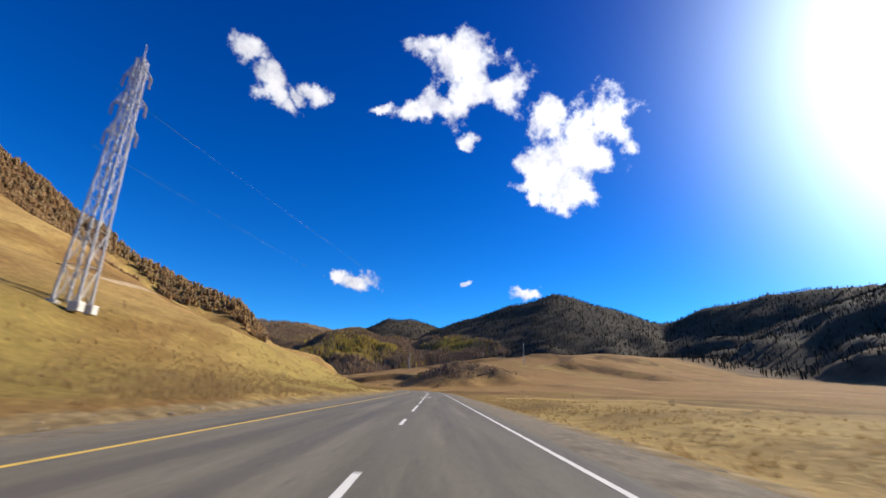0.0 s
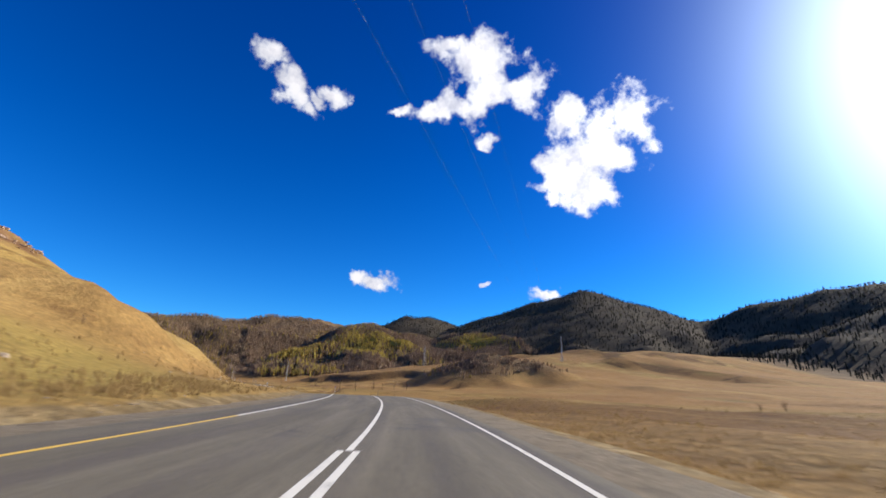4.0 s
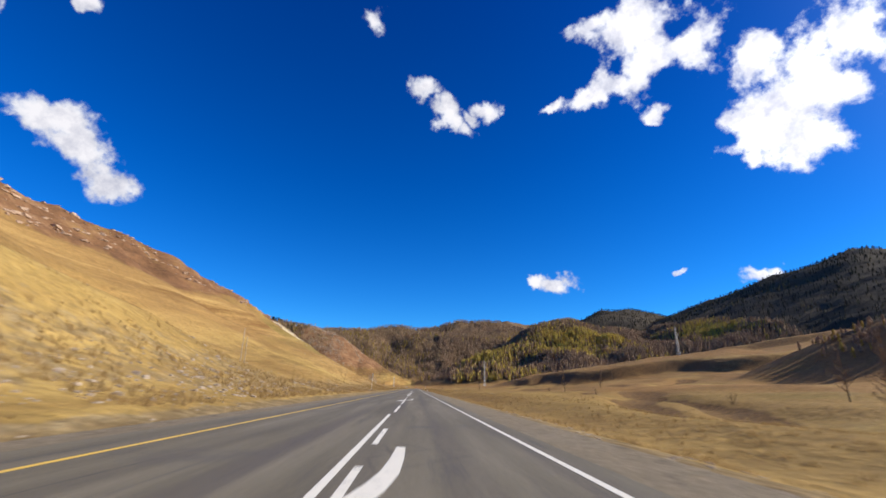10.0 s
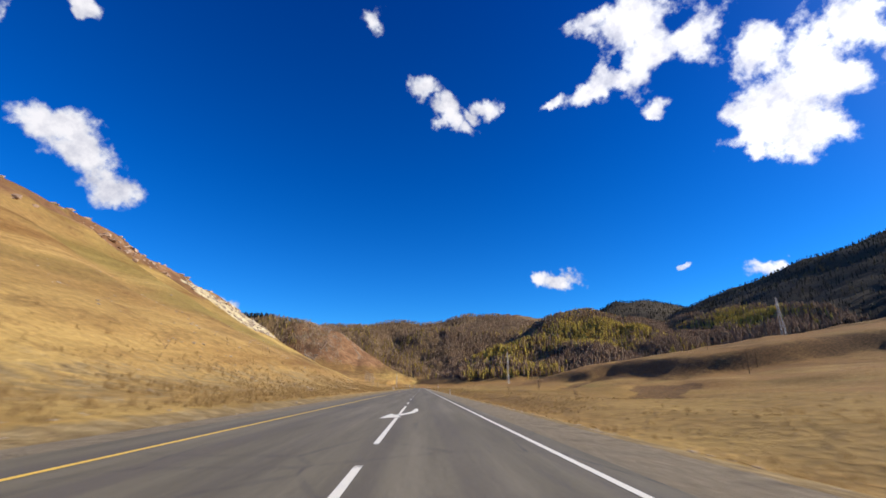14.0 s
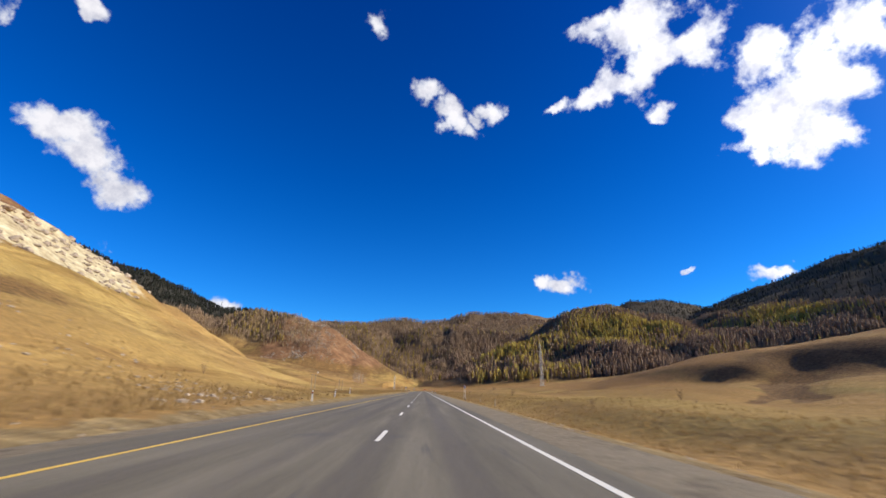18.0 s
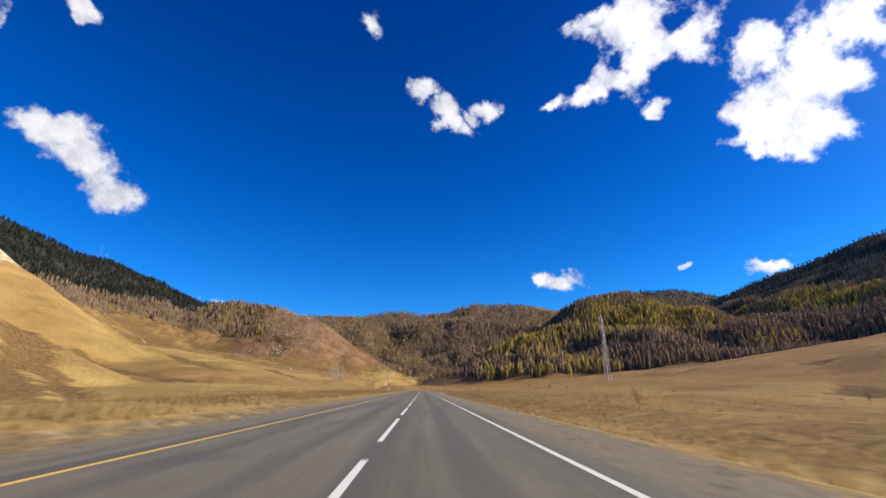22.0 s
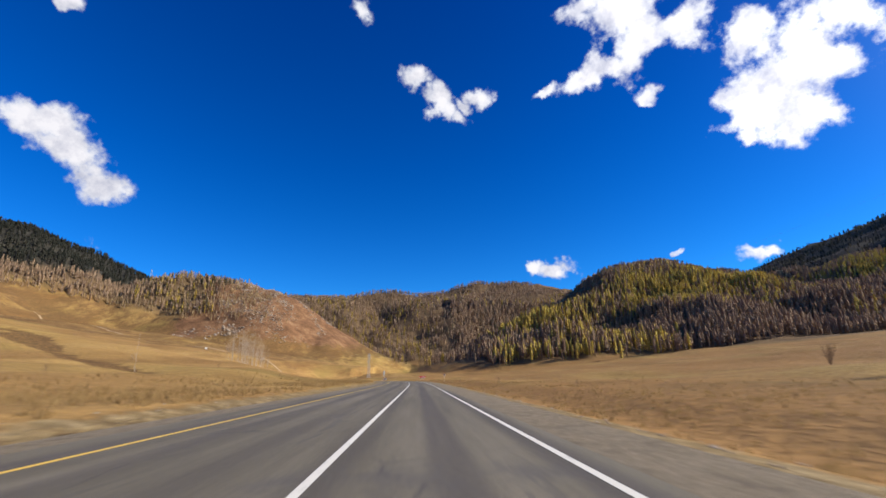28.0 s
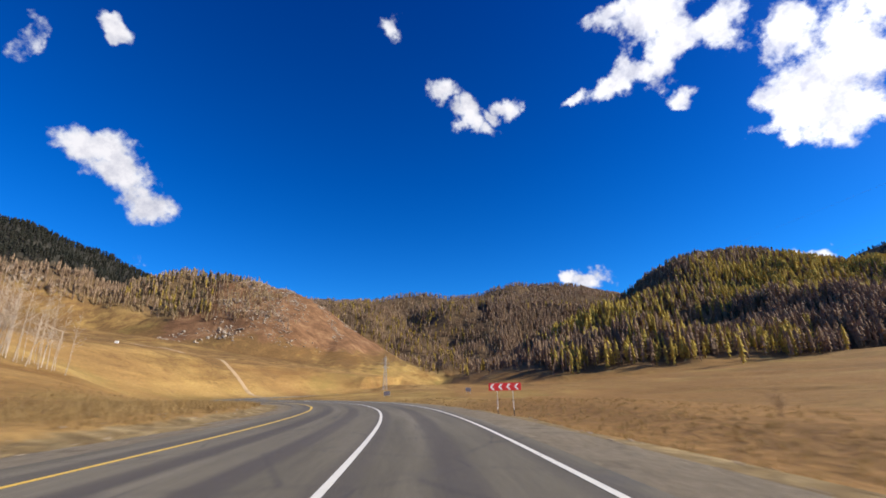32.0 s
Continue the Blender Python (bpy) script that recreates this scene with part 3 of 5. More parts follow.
def road_side(x, y):
    """Signed distance to the right of the centre line (by nearest sample), and metres along."""
    shape = x.shape
    x, y = x.ravel(), y.ravel()
    best, along = np.full(x.shape, 1e9), np.zeros(x.shape)
    near = (np.abs(x) < 400) & (y > -800) & (y < 1500)
    xi, yi = x[near], y[near]
    b, s = np.full(xi.shape, 1e9), np.zeros(xi.shape)
    for i in range(0, len(ALONG) - 1):
        tx, ty = -np.sin(TURN[i]), np.cos(TURN[i])
        dx, dy = xi - CX[i], yi - CY[i]
        l = np.clip(dx * tx + dy * ty, 0, 2)
        px, py = dx - l * tx, dy - l * ty
        d = np.hypot(px, py)
        w = d < np.abs(b)
        b = np.where(w, np.where(px * ty - py * tx >= 0, d, -d), b)
        s = np.where(w, ALONG[i] + l, s)
    best[near], along[near] = b, s
    return best.reshape(shape), along.reshape(shape)


def smooth01(v, lo, hi):
    v = np.clip((v - lo) / (hi - lo), 0, 1)
    return v * v * (3 - 2 * v)


def land(x, y, full=False):
    """Height of the ground, and with full also its cover."""
    side, along = road_side(x, y)
    away = np.minimum(np.abs(side), 300)
    rx = np.clip(x - 45, 0, 1200)
    z = (0.07 * rx - 0.00002 * rx ** 2) * np.clip((y + 400) / 600, 0.3, 1) + 0.1 * np.clip(x - 110, 0, 450) * smooth01(y, 130, 420) * (1 - smooth01(y, 1100, 1500))
    z = z * (1 - 0.5 * smooth01(y, 620, 900) * (1 - smooth01(y, 1250, 1600)))
    lx = np.clip(-x - 14, 0, 900)
    left = np.where(np.abs(side) > 299, 1.0, smooth01(-side, 8, 55) * smooth01(y, 700, 760) + 1 - smooth01(y, 700, 760))
    lx = lx * left
    z = z + (0.07 * np.minimum(lx, 420) + 0.03 * lx) * smooth01(y, 380, 720) + 0.07 * np.minimum(lx, 330) * smooth01(y, 640, 780)
    z = z + 0.02 * np.clip(y - 950, 0, 1200)
    hs = {n: hill_height(x, y, n) for n in HILLS}
    gully = rough(x, y, 210, 4, 11)
    fine = rough(x, y, 45, 4, 23)
    fold = np.minimum(np.abs(rough(x, y, 300, 3, 17)) * 2.4, 1.0) - 0.62
    rill = np.minimum(np.abs(rough(x, y, 46, 3, 29)) * 2.4, 1.0) - 0.6
    for n, h in hs.items():
        big = n not in ("spur", "nose", "back_spur", "second_spur", "hillock")
        h = h * (1 + (0.62 if big else 0.09) * gully * np.clip(1 - h / 240, 0.08, 1)) + np.clip(h, 0, 30) / 30 * fine * (7 if big else 1.6)
        if n in ("spur", "nose", "second_spur"):
            h = h + rill * 3.2 * smooth01(h, 6, 26)
        if big:
            h = h + fold * (26 if n == "red_knob" else 46) * smooth01(h, 12, 70) * np.clip(1.15 - h / 330, 0.2, 1)
        z = np.maximum(z, h) + 0.06 * np.minimum(z, np.maximum(h, 0))
    z = z + rough(x, y, 60, 3, 5) * np.where(x < 0, 3.0, 2.2) * smooth01(away, 12, 60) + rough(x, y * 0.6, 13, 4, 7) * 0.85 * smooth01(away, 9, 22)
    hum = rough(x * 0.9, y * 0.5, 95, 3, 71)
    meadow = smooth01(x, 55, 120) * (1 - smooth01(x, 600, 900)) * smooth01(y, 40, 140) * (1 - smooth01(y, 470, 600))
    z = z + 8.0 * smooth01(hum, -0.02, 0.24) * meadow
    cut, bed = gully_near(x, y, 9.0 * rough(x, y, 34, 3, 131))
    z = z - cut * smooth01(away, 12, 20)
    # eroded bank at the foot of the left hill, and rock ledges under its crest
    foot = smooth01(-side, 10, 14) * (1 - smooth01(-side, 20, 34)) * smooth01(y, -60, 0) * (1 - smooth01(y, 290, 340))
    z = z + foot * (0.9 + 0.8 * rough(x, y, 5, 3, 81))
    bank = 0.7 * smooth01(-side, 8.0, 10.5) * (1 - smooth01(-side, 30, 90)) * (1 - smooth01(y, 790, 840))
    ledge = smooth01(hs["spur"], 34, 52) * (hs["spur"] > hs["back_spur"] - 20)
    z = z + ledge * 1.7 * (np.abs(((z + 5 * gully) / 6.0) % 1.0 - 0.5) * 2 - 0.5)
    # the road bench with its ditches
    bench = np.where(side > 0, smooth01(away, 7.5, 26), smooth01(away, 9.0, 34))
    ditch = -0.75 * smooth01(away, 6.6, 9.5) * (1 - smooth01(away, 10.5, 17)) * np.where(side > 0, 1.0, 0.3)
    level = 2.6 * (1 - smooth01(along, 190, 245)) * (1 - smooth01(away, 60, 250))
    z = level + z * bench - 0.10 * (1 - smooth01(away, 6.0, 8.5)) + ditch + bank
    if not full:
        return z
    wood = np.zeros_like(z)
    crown = np.maximum.reduce(list(hs.values()))
    for n in ("valley_head", "wooded_hill", "far_ridge", "right_range", "hillock"):
        wood = np.maximum(wood, smooth01(hs[n] + 12 * fine, 8, 30) * smooth01(hs[n] - crown, -30, -6))
    knob = hs["red_knob"]
    tree_line = 96 + np.clip(0.22 * (-351 - x), 0, 60)
    wood = np.maximum(wood, smooth01(z + 12 * fine - tree_line, 0, 20) * smooth01(hs["dark_mountain"] - knob, 0, 25) * (1 - smooth01(x, -470, -380)))
    scree = smooth01(knob + 14 * fine, 48, 80) * smooth01(x + 30 * gully, -390, -345) * 0.9
    wood = np.maximum(wood * (1 - scree), smooth01(z + 16 * gully - tree_line, -8, 8) * (1 - smooth01(x + 40 * gully, -370, -310)) * smooth01(y, 930, 1010) * 0.9)
    sp = np.maximum(hs["spur"], hs["back_spur"])
    scree = np.maximum(scree, 0.66 * smooth01(sp + 6 * fine + 5 * gully + 7 * smooth01(y, 300, 340), 31, 46))
    # shade on the upper left mountain, painted as dark ground
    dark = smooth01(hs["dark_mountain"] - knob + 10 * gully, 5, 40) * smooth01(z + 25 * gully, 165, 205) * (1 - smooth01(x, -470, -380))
    rock = smooth01(sp + 5 * fine, 21, 29) * (1 - smooth01(sp + 4 * fine, 41, 49)) * smooth01(y + 20 * gully, 330, 370) * (1 - smooth01(y + 25 * gully, 425, 465)) * 0.9
    # the backlit far ranges get their own shade as a dark ground colour
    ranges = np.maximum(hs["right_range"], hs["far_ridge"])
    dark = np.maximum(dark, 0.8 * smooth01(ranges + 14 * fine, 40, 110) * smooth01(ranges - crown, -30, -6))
    second = hs["second_spur"]
    rock = np.maximum(rock, 0.8 * smooth01(second + 5 * fine, 66, 84) * smooth01(second - crown, -12, -2))
    pasture = smooth01(x, 10, 24) * (1 - smooth01(x, 40, 90)) * (1 - smooth01(y, 480, 680)) * 0.3 * (1 - wood)
    brush = smooth01(hum, -0.1, 0.06) * (1 - smooth01(hum, 0.14, 0.3)) * meadow * 0.75
    brush = np.maximum(brush, 0.9 * smooth01(bed, 0.25, 0.7) * smooth01(away, 12, 18))
    brush = np.maximum(brush, 0.72 * smooth01(knob, 22, 45) * (1 - smooth01(knob, 80, 100)) * (1 - wood))
    brush = np.maximum(brush, 0.5 * smooth01(hs["spur"] + 3 * fine, 3, 9) * (1 - smooth01(hs["spur"] + 4 * fine, 12, 24)) * smooth01(y, 20, 60))
    brush = np.maximum(brush, 0.62 * smooth01(-x, 60, 130) * smooth01(y, 800, 900) * (1 - wood))
    brush = np.maximum(brush, 0.42 * smooth01(-x, 8, 30) * (1 - smooth01(y, -130, -90)) * (1 - smooth01(-side, 50, 80)))
    pasture = np.maximum(pasture, 0.8 * smooth01(-side, 9, 14) * (1 - smooth01(-side, 30, 44)) * (1 - smooth01(y, -130, -90)))
    verge = np.where(side > 0, 1 - smooth01(away, 6.0, 9.5), 1 - smooth01(away, 8.0, 11.0))
    verge = np.maximum(verge, 0.5 * foot)
    russet = np.maximum(smooth01(y, 400, 640), smooth01(x, 16, 60)) * (1 - wood) * np.where(x < 0, 0.4, 1.0)
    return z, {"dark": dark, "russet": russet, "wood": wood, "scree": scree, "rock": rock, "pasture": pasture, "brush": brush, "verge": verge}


def spread(lo, hi, flat_lo, flat_hi, step, grow):
    """Grid lines: even steps between flat_lo and flat_hi, growing outwards."""
    mid = list(np.arange(flat_lo, flat_hi + 0.01, step))
    up, d = [], step
    v = flat_hi
    while v < hi:
        d = d * grow
        v += d
        up.append(v)
    down, d, v = [], step, flat_lo
    while v > lo:
        d = d * grow
        v -= d
        down.append(v)
    return np.array(down[::-1] + mid + up)


GX = spread(-4300, 4300, -112, 44, 1.6, 1.033)
GY = spread(-3500, 4600, -300, 830, 3.2, 1.017)
X, Y = np.meshgrid(GX, GY)
Z, COVER = land(X, Y, True)
nx, ny = len(GX), len(GY)
idx = np.arange(nx * ny).reshape(ny, nx)
quads = np.stack([idx[:-1, :-1], idx[:-1, 1:], idx[1:, 1:], idx[1:, :-1]], -1).reshape(-1, 4)
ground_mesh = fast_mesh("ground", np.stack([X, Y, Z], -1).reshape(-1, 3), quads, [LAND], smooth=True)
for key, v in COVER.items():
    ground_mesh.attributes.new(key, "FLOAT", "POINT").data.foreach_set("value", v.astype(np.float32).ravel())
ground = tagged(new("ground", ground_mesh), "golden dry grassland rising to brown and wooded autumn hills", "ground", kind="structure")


def height_at(x, y):
    """Ground height by bilinear look-up in the grid."""
    x, y = np.atleast_1d(np.asarray(x, float)), np.atleast_1d(np.asarray(y, float))
    i = np.clip(np.searchsorted(GX, x) - 1, 0, nx - 2)
    j = np.clip(np.searchsorted(GY, y) - 1, 0, ny - 2)
    u, v = (x - GX[i]) / (GX[i + 1] - GX[i]), (y - GY[j]) / (GY[j + 1] - GY[j])
    return (Z[j, i] * (1 - u) + Z[j, i + 1] * u) * (1 - v) + (Z[j + 1, i] * (1 - u) + Z[j + 1, i + 1] * u) * v


def cover_at(key, x, y):
    c = COVER[key]
    i = np.clip(np.searchsorted(GX, x) - 1, 0, nx - 2)
    j = np.clip(np.searchsorted(GY, y) - 1, 0, ny - 2)
    return c[j, i]


# ---- the road ----
def strip(name, s0, s1, sides, z, material, step=2.0, crown=0.0):
    """A band along the road between lines at the given sides."""
    s = np.arange(s0, s1 + step * 0.5, step)
    if s[-1] < s1 - 1e-6:
        s = np.append(s, s1)
    zs = z if isinstance(z, (tuple, list)) else [z] * len(sides)
    cols = []
    for side, zz in zip(sides, zs):
        x, y, h = on_road(s, side)
        cols.append(np.stack([x, y, zz + 2.6 * (1 - smooth01(s, 190, 245))], -1))
    v = np.stack(cols, 1)
    n, k = v.shape[:2]
    ids = np.arange(n * k).reshape(n, k)
    f = np.stack([ids[:-1, :-1], ids[:-1, 1:], ids[1:, 1:], ids[1:, :-1]], -1).reshape(-1, 4)
    me = fast_mesh(name, v.reshape(-1, 3), f, [material])
    a = me.attributes.new("across", "FLOAT", "POINT")
    a.data.foreach_set("value", np.tile(np.array(sides, np.float32), n))
    a = me.attributes.new("along", "FLOAT", "POINT")
    a.data.foreach_set("value", np.repeat(s.astype(np.float32), len(sides)))
    return me


LEFT_EDGE, RIGHT_EDGE = -4.95, 3.7
road_mesh = strip("road", -190, 1380, (-6.75, -6.65, -4.95, -1.6, 0, 1.6, 3.2, 4.3, 4.35), (-0.12, 0, 0, 0, 0, 0, 0, 0, -0.12), ASPHALT)
road = tagged(new("road", road_mesh), "two-lane worn grey asphalt country road", "road", kind="structure")
for name, sides, zs in (("shoulder_right", (4.25, 5.2, 6.2, 7.2), (-0.02, -0.03, -0.06, -0.4)),
                        ("shoulder_left", (-10.4, -9.3, -7.8, -6.6), (-0.5, -0.07, -0.035, -0.02))):
    tagged(new(name, strip(name, -190, 1380, sides, zs, GRAVEL)), "strip of brown gravel beside the asphalt", "road shoulder", kind="structure")


def line(name, s0, s1, side, width, material, label, step=2.0):
    me = strip(name, s0, s1, (side - width / 2, side + width / 2), 0.005, material, step)
    return tagged(new(name, me), label, "road marking", kind="structure")


line("edge_line_right", -190, 1380, RIGHT_EDGE, 0.13, WHITE_LINE, "solid white edge line on the asphalt")
line("edge_line_left", -190, 150, LEFT_EDGE, 0.16, YELLOW_LINE, "solid yellow edge line on the asphalt")
line("edge_line_left", 150, 296, LEFT_EDGE, 0.16, WHITE_LINE, "solid white edge line on the asphalt")
line("edge_line_left", 296, 1380, LEFT_EDGE, 0.16, YELLOW_LINE, "solid yellow edge line on the asphalt")


def centre_run(s0, s1, on, off, side=0.0):
    s = s0
    while s < s1:
        line("centre_line", s, min(s + on, s1), side, 0.14, WHITE_LINE, "white centre line on the asphalt", min(on, 3.0))
        s += on + off


centre_run(-187.1, 23, 3, 9)
centre_run(26, 76, 9, 3)
line("centre_line", 76, 142, -0.16, 0.14, WHITE_LINE, "solid white centre line on the asphalt")
centre_run(78, 142, 9, 3, 0.16)
line("centre_line", 142, 245, 0.0, 0.14, WHITE_LINE, "solid white centre line on the asphalt")
line("centre_line", 245, 353, -0.16, 0.14, WHITE_LINE, "solid white centre line on the asphalt")
centre_run(245, 345, 9, 3, 0.16)
centre_run(355, 386, 9, 3)
centre_run(390, 404, 3, 9)
line("centre_line", 404, 446, -0.16, 0.14, WHITE_LINE, "solid white centre line on the asphalt")
centre_run(404, 446, 9, 3, 0.16)
centre_run(449, 496, 9, 3)
centre_run(498.2, 722, 3, 9)
centre_run(726, 838, 9, 3)
line("centre_line", 841, 1380, 0.0, 0.14, WHITE_LINE, "solid white centre line on the asphalt")


def lane_arrow(s):
    """A white return arrow eight metres long: the shaft starts in the lane and its head bends across the centre line."""
    run = [(8.0, 0.78), (6.4, 0.76), (5.0, 0.7), (3.9, 0.56), (3.0, 0.36), (2.2, 0.1), (1.6, -0.14)]
    half = [0.1, 0.13, 0.16, 0.18, 0.19, 0.19, 0.19]
    out = []
    for k, (a, b) in enumerate(run):
        p, q = run[max(0, k - 1)], run[min(len(run) - 1, k + 1)]
        da, db = q[0] - p[0], q[1] - p[1]
        n = math.hypot(da, db * 4)
        out += [(s + a - db * 4 / n * half[k] * 2.2, b + da / n * half[k]), (s + a + db * 4 / n * half[k] * 2.2, b - da / n * half[k])]
    ids = [(2 * k, 2 * k + 1, 2 * k + 3, 2 * k + 2) for k in range(len(run) - 1)]
    n = len(out)
    out += [(s + 3.1, -0.42), (s + 0.3, 0.22), (s - 0.2, -0.72)]
    ids.append((n, n + 1, n + 2))
    pts = []
    for a, b in out:
        x, y, _ = on_road(a, b)
        pts.append((float(x), float(y), 0.0075 + rise(a)))
    tagged(new("road_arrow", mesh_of("road_arrow", pts, ids, WHITE_LINE)), "worn white painted return arrow across the centre line",
           "road marking", "painted return arrows", "structure")


for s in (59, 332.5, 376, 449, 482):
    lane_arrow(s)


def tar_patch(s, side, length, width, seed):
    """An irregular dark repair lying on the asphalt."""
    r = random.Random(seed)
    pts = []
    for k in range(14):
        a = k * math.tau / 14
        c, d = math.cos(a), math.sin(a)
        f = 1 / max(abs(c), abs(d)) * r.uniform(0.8, 1.0)
        x, y, _ = on_road(s + d * f * length / 2, side + c * f * width / 2)
        pts.append((float(x), float(y), 0.0035 + rise(s)))
    tagged(new("tar_patch", mesh_of("tar_patch", pts, [tuple(range(14))], TAR)), "dark irregular tar repair on the worn asphalt", "road patch", "tar repairs", "structure")


for k, (s, side, length, width) in enumerate(((408, 1.1, 0.9, 0.8), (406.5, 2.6, 0.6, 0.7), (273, 1.9, 0.12, 2.6), (275.5, 2.0, 0.1, 2.4), (436, 1.3, 6.0, 0.5), (440, 2.0, 4.0, 0.4),
                                              (683, 2.9, 0.08, 1.8), (760, 2.2, 5.0, 0.35), (312, 1.6, 0.1, 3.0))):
    tar_patch(s, side, length, width, k)


# ---- woods ----
def tree_shape(seed, rings, sides, bare=False):
    """A conifer one unit high: a tapered trunk and ragged whorls of boughs."""
    rng = random.Random(seed)
    v, f = [], []
    for k in range(3):
        a = k * math.tau / 3
        v.append((0.014 * math.cos(a), 0.014 * math.sin(a), -0.03))
    v.append((0, 0, 0.98))
    f += [(0, 1, 3), (1, 2, 3), (2, 0, 3)]
    low = rng.uniform(0.06, 0.16)
    for i in range(rings):
        u = i / rings
        z0 = low + (0.93 - low) * u
        top = min(1.0, z0 + (0.93 - low) / rings * rng.uniform(1.1, 1.45))
        r = 0.165 * (1 - u) ** 0.42 * (0.5 + 0.5 * min(1.0, u * 2.4)) * rng.uniform(0.85, 1.15) + 0.01
        b = len(v)
        a0 = rng.uniform(0, 6)
        v.append((rng.uniform(-0.012, 0.012), rng.uniform(-0.012, 0.012), top))
        for k in range(sides):
            a = a0 + k * math.tau / sides
            rr = r * (rng.uniform(0.85, 1.2) if k % 2 else rng.uniform(0.55, 0.85))
            v.append((rr * math.cos(a), rr * math.sin(a), z0 - rng.uniform(0, 0.05) * (1 if k % 2 else -0.6)))
        f += [(b, b + 1 + k, b + 1 + (k + 1) % sides) for k in range(sides)]
    return np.array(v, np.float32), np.array(f, np.int32)


def wood(name, label, places, heights, looks, rings, sides, seed, wide=1.0, materials=(CONIFER, LARCH_BROWN, LARCH_GOLD)):
    """Many trees joined into one mesh; looks says which material each one takes."""
    rng = np.random.RandomState(seed)
    vs, fs, ms, base = [], [], [], 0
    shapes = [tree_shape(seed * 10 + k, rings, sides) for k in range(5)]
    pick = rng.randint(0, 5, len(places))
    for k, (tv, tf) in enumerate(shapes):
        sel = np.where(pick == k)[0]
        if not len(sel):
            continue
        a = rng.uniform(0, math.tau, len(sel))
        h, w = heights[sel], heights[sel] * wide * rng.uniform(0.8, 1.3, len(sel))
        c, s = np.cos(a), np.sin(a)
        px = (tv[None, :, 0] * c[:, None] - tv[None, :, 1] * s[:, None]) * w[:, None] + places[sel, 0, None]
        py = (tv[None, :, 0] * s[:, None] + tv[None, :, 1] * c[:, None]) * w[:, None] + places[sel, 1, None]
        pz = tv[None, :, 2] * h[:, None] + places[sel, 2, None]
        vs.append(np.stack([px, py, pz], -1).reshape(-1, 3))
        fs.append((tf[None] + (np.arange(len(sel)) * len(tv))[:, None, None] + base).reshape(-1, 3))
        ms.append(np.repeat(looks[sel], len(tf)))
        base += len(sel) * len(tv)
    me = fast_mesh(name, np.concatenate(vs), np.concatenate(fs), list(materials), np.concatenate(ms))
    return tagged(new(name, me), label, "forest", kind="stuff")


def scatter(n, x0, x1, y0, y1, seed, need=0.5, key="wood", thin=0.0, size=120):
    rng = np.random.RandomState(seed)
    x, y = rng.uniform(x0, x1, n), rng.uniform(y0, y1, n)
    keep = cover_at(key, x, y) > need + rng.uniform(-0.25, 0.25, n)
    keep &= rough(x, y, size, 3, seed) > thin - 1
    x, y = x[keep], y[keep]
    return np.stack([x, y, height_at(x, y) - 0.3], -1), rng


def look_of(rng, p, gold, brown):
    """Dark, brown or golden by patches."""
    g = rough(p[:, 0], p[:, 1], 230, 3, 77) + rng.uniform(-0.35, 0.35, len(p))
    b = rough(p[:, 0], p[:, 1], 190, 3, 99) + rng.uniform(-0.4, 0.4, len(p))
    return np.where(g > 1 - 2 * gold, 2, np.where(b > 1 - 2 * brown, 1, 0))


p, rng = scatter(27000, 90, 1000, 1090, 1800, 3, 0.4)
looks = look_of(rng, p, 0.3, 0.95)
# stands of yellow-green larch, with sunlight put into their brighter needles
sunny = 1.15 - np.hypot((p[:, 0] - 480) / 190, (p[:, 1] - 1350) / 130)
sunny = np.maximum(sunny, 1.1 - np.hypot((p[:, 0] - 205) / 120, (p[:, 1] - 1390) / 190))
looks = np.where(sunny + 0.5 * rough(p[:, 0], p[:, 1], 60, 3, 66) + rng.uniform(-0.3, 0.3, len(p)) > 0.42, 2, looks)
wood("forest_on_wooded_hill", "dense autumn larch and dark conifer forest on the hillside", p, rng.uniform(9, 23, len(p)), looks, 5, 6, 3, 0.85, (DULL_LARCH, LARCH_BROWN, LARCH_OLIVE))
p, rng = scatter(30000, -760, 1000, 1180, 2150, 4, 0.45)
p = p[cover_at("dark", p[:, 0], p[:, 1]) < 0.4]
wood("forest_in_valley_head", "brown and dark autumn forest at the head of the valley", p, rng.uniform(8, 17, len(p)), look_of(rng, p, 0.24, 0.8), 3, 6, 4, 0.95)
p, rng = scatter(16000, -980, -330, 930, 1900, 5, 0.45)
p = p[cover_at("dark", p[:, 0], p[:, 1]) < 0.5]
wood("forest_behind_knob", "thin pale brown larch wood on the ridge", p, rng.uniform(6, 14, len(p)), look_of(rng, p, 0.3, 1.7), 4, 6, 5, 0.8, (CONIFER, LARCH_BROWN, LARCH_PALE))
# spruce whose colour already holds the shade of this mountain
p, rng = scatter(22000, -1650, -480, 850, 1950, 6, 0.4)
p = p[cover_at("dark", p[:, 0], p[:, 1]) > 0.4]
wood("forest_on_dark_mountain", "dark conifer forest on the left mountain, its shade put into the colour", p, rng.uniform(8, 15, len(p)), look_of(rng, p, 0.0, 0.04), 3, 6, 6, 1.3, (SHADED_SPRUCE, CONIFER, LARCH_BROWN))
# needles darkened to stand in for the shaded side of the ranges
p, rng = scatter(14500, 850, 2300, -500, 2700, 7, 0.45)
wood("forest_on_far_ranges", "sparse forest on the far ranges, their shade put into its dark colour", p, rng.uniform(8, 15, len(p)), look_of(rng, p, 0.02, 0.3), 3, 6, 7, 1.3, (SHADED_SPRUCE, CONIFER, LARCH_BROWN))
p, rng = scatter(1500, 120, 240, 95, 215, 8, 0.3)
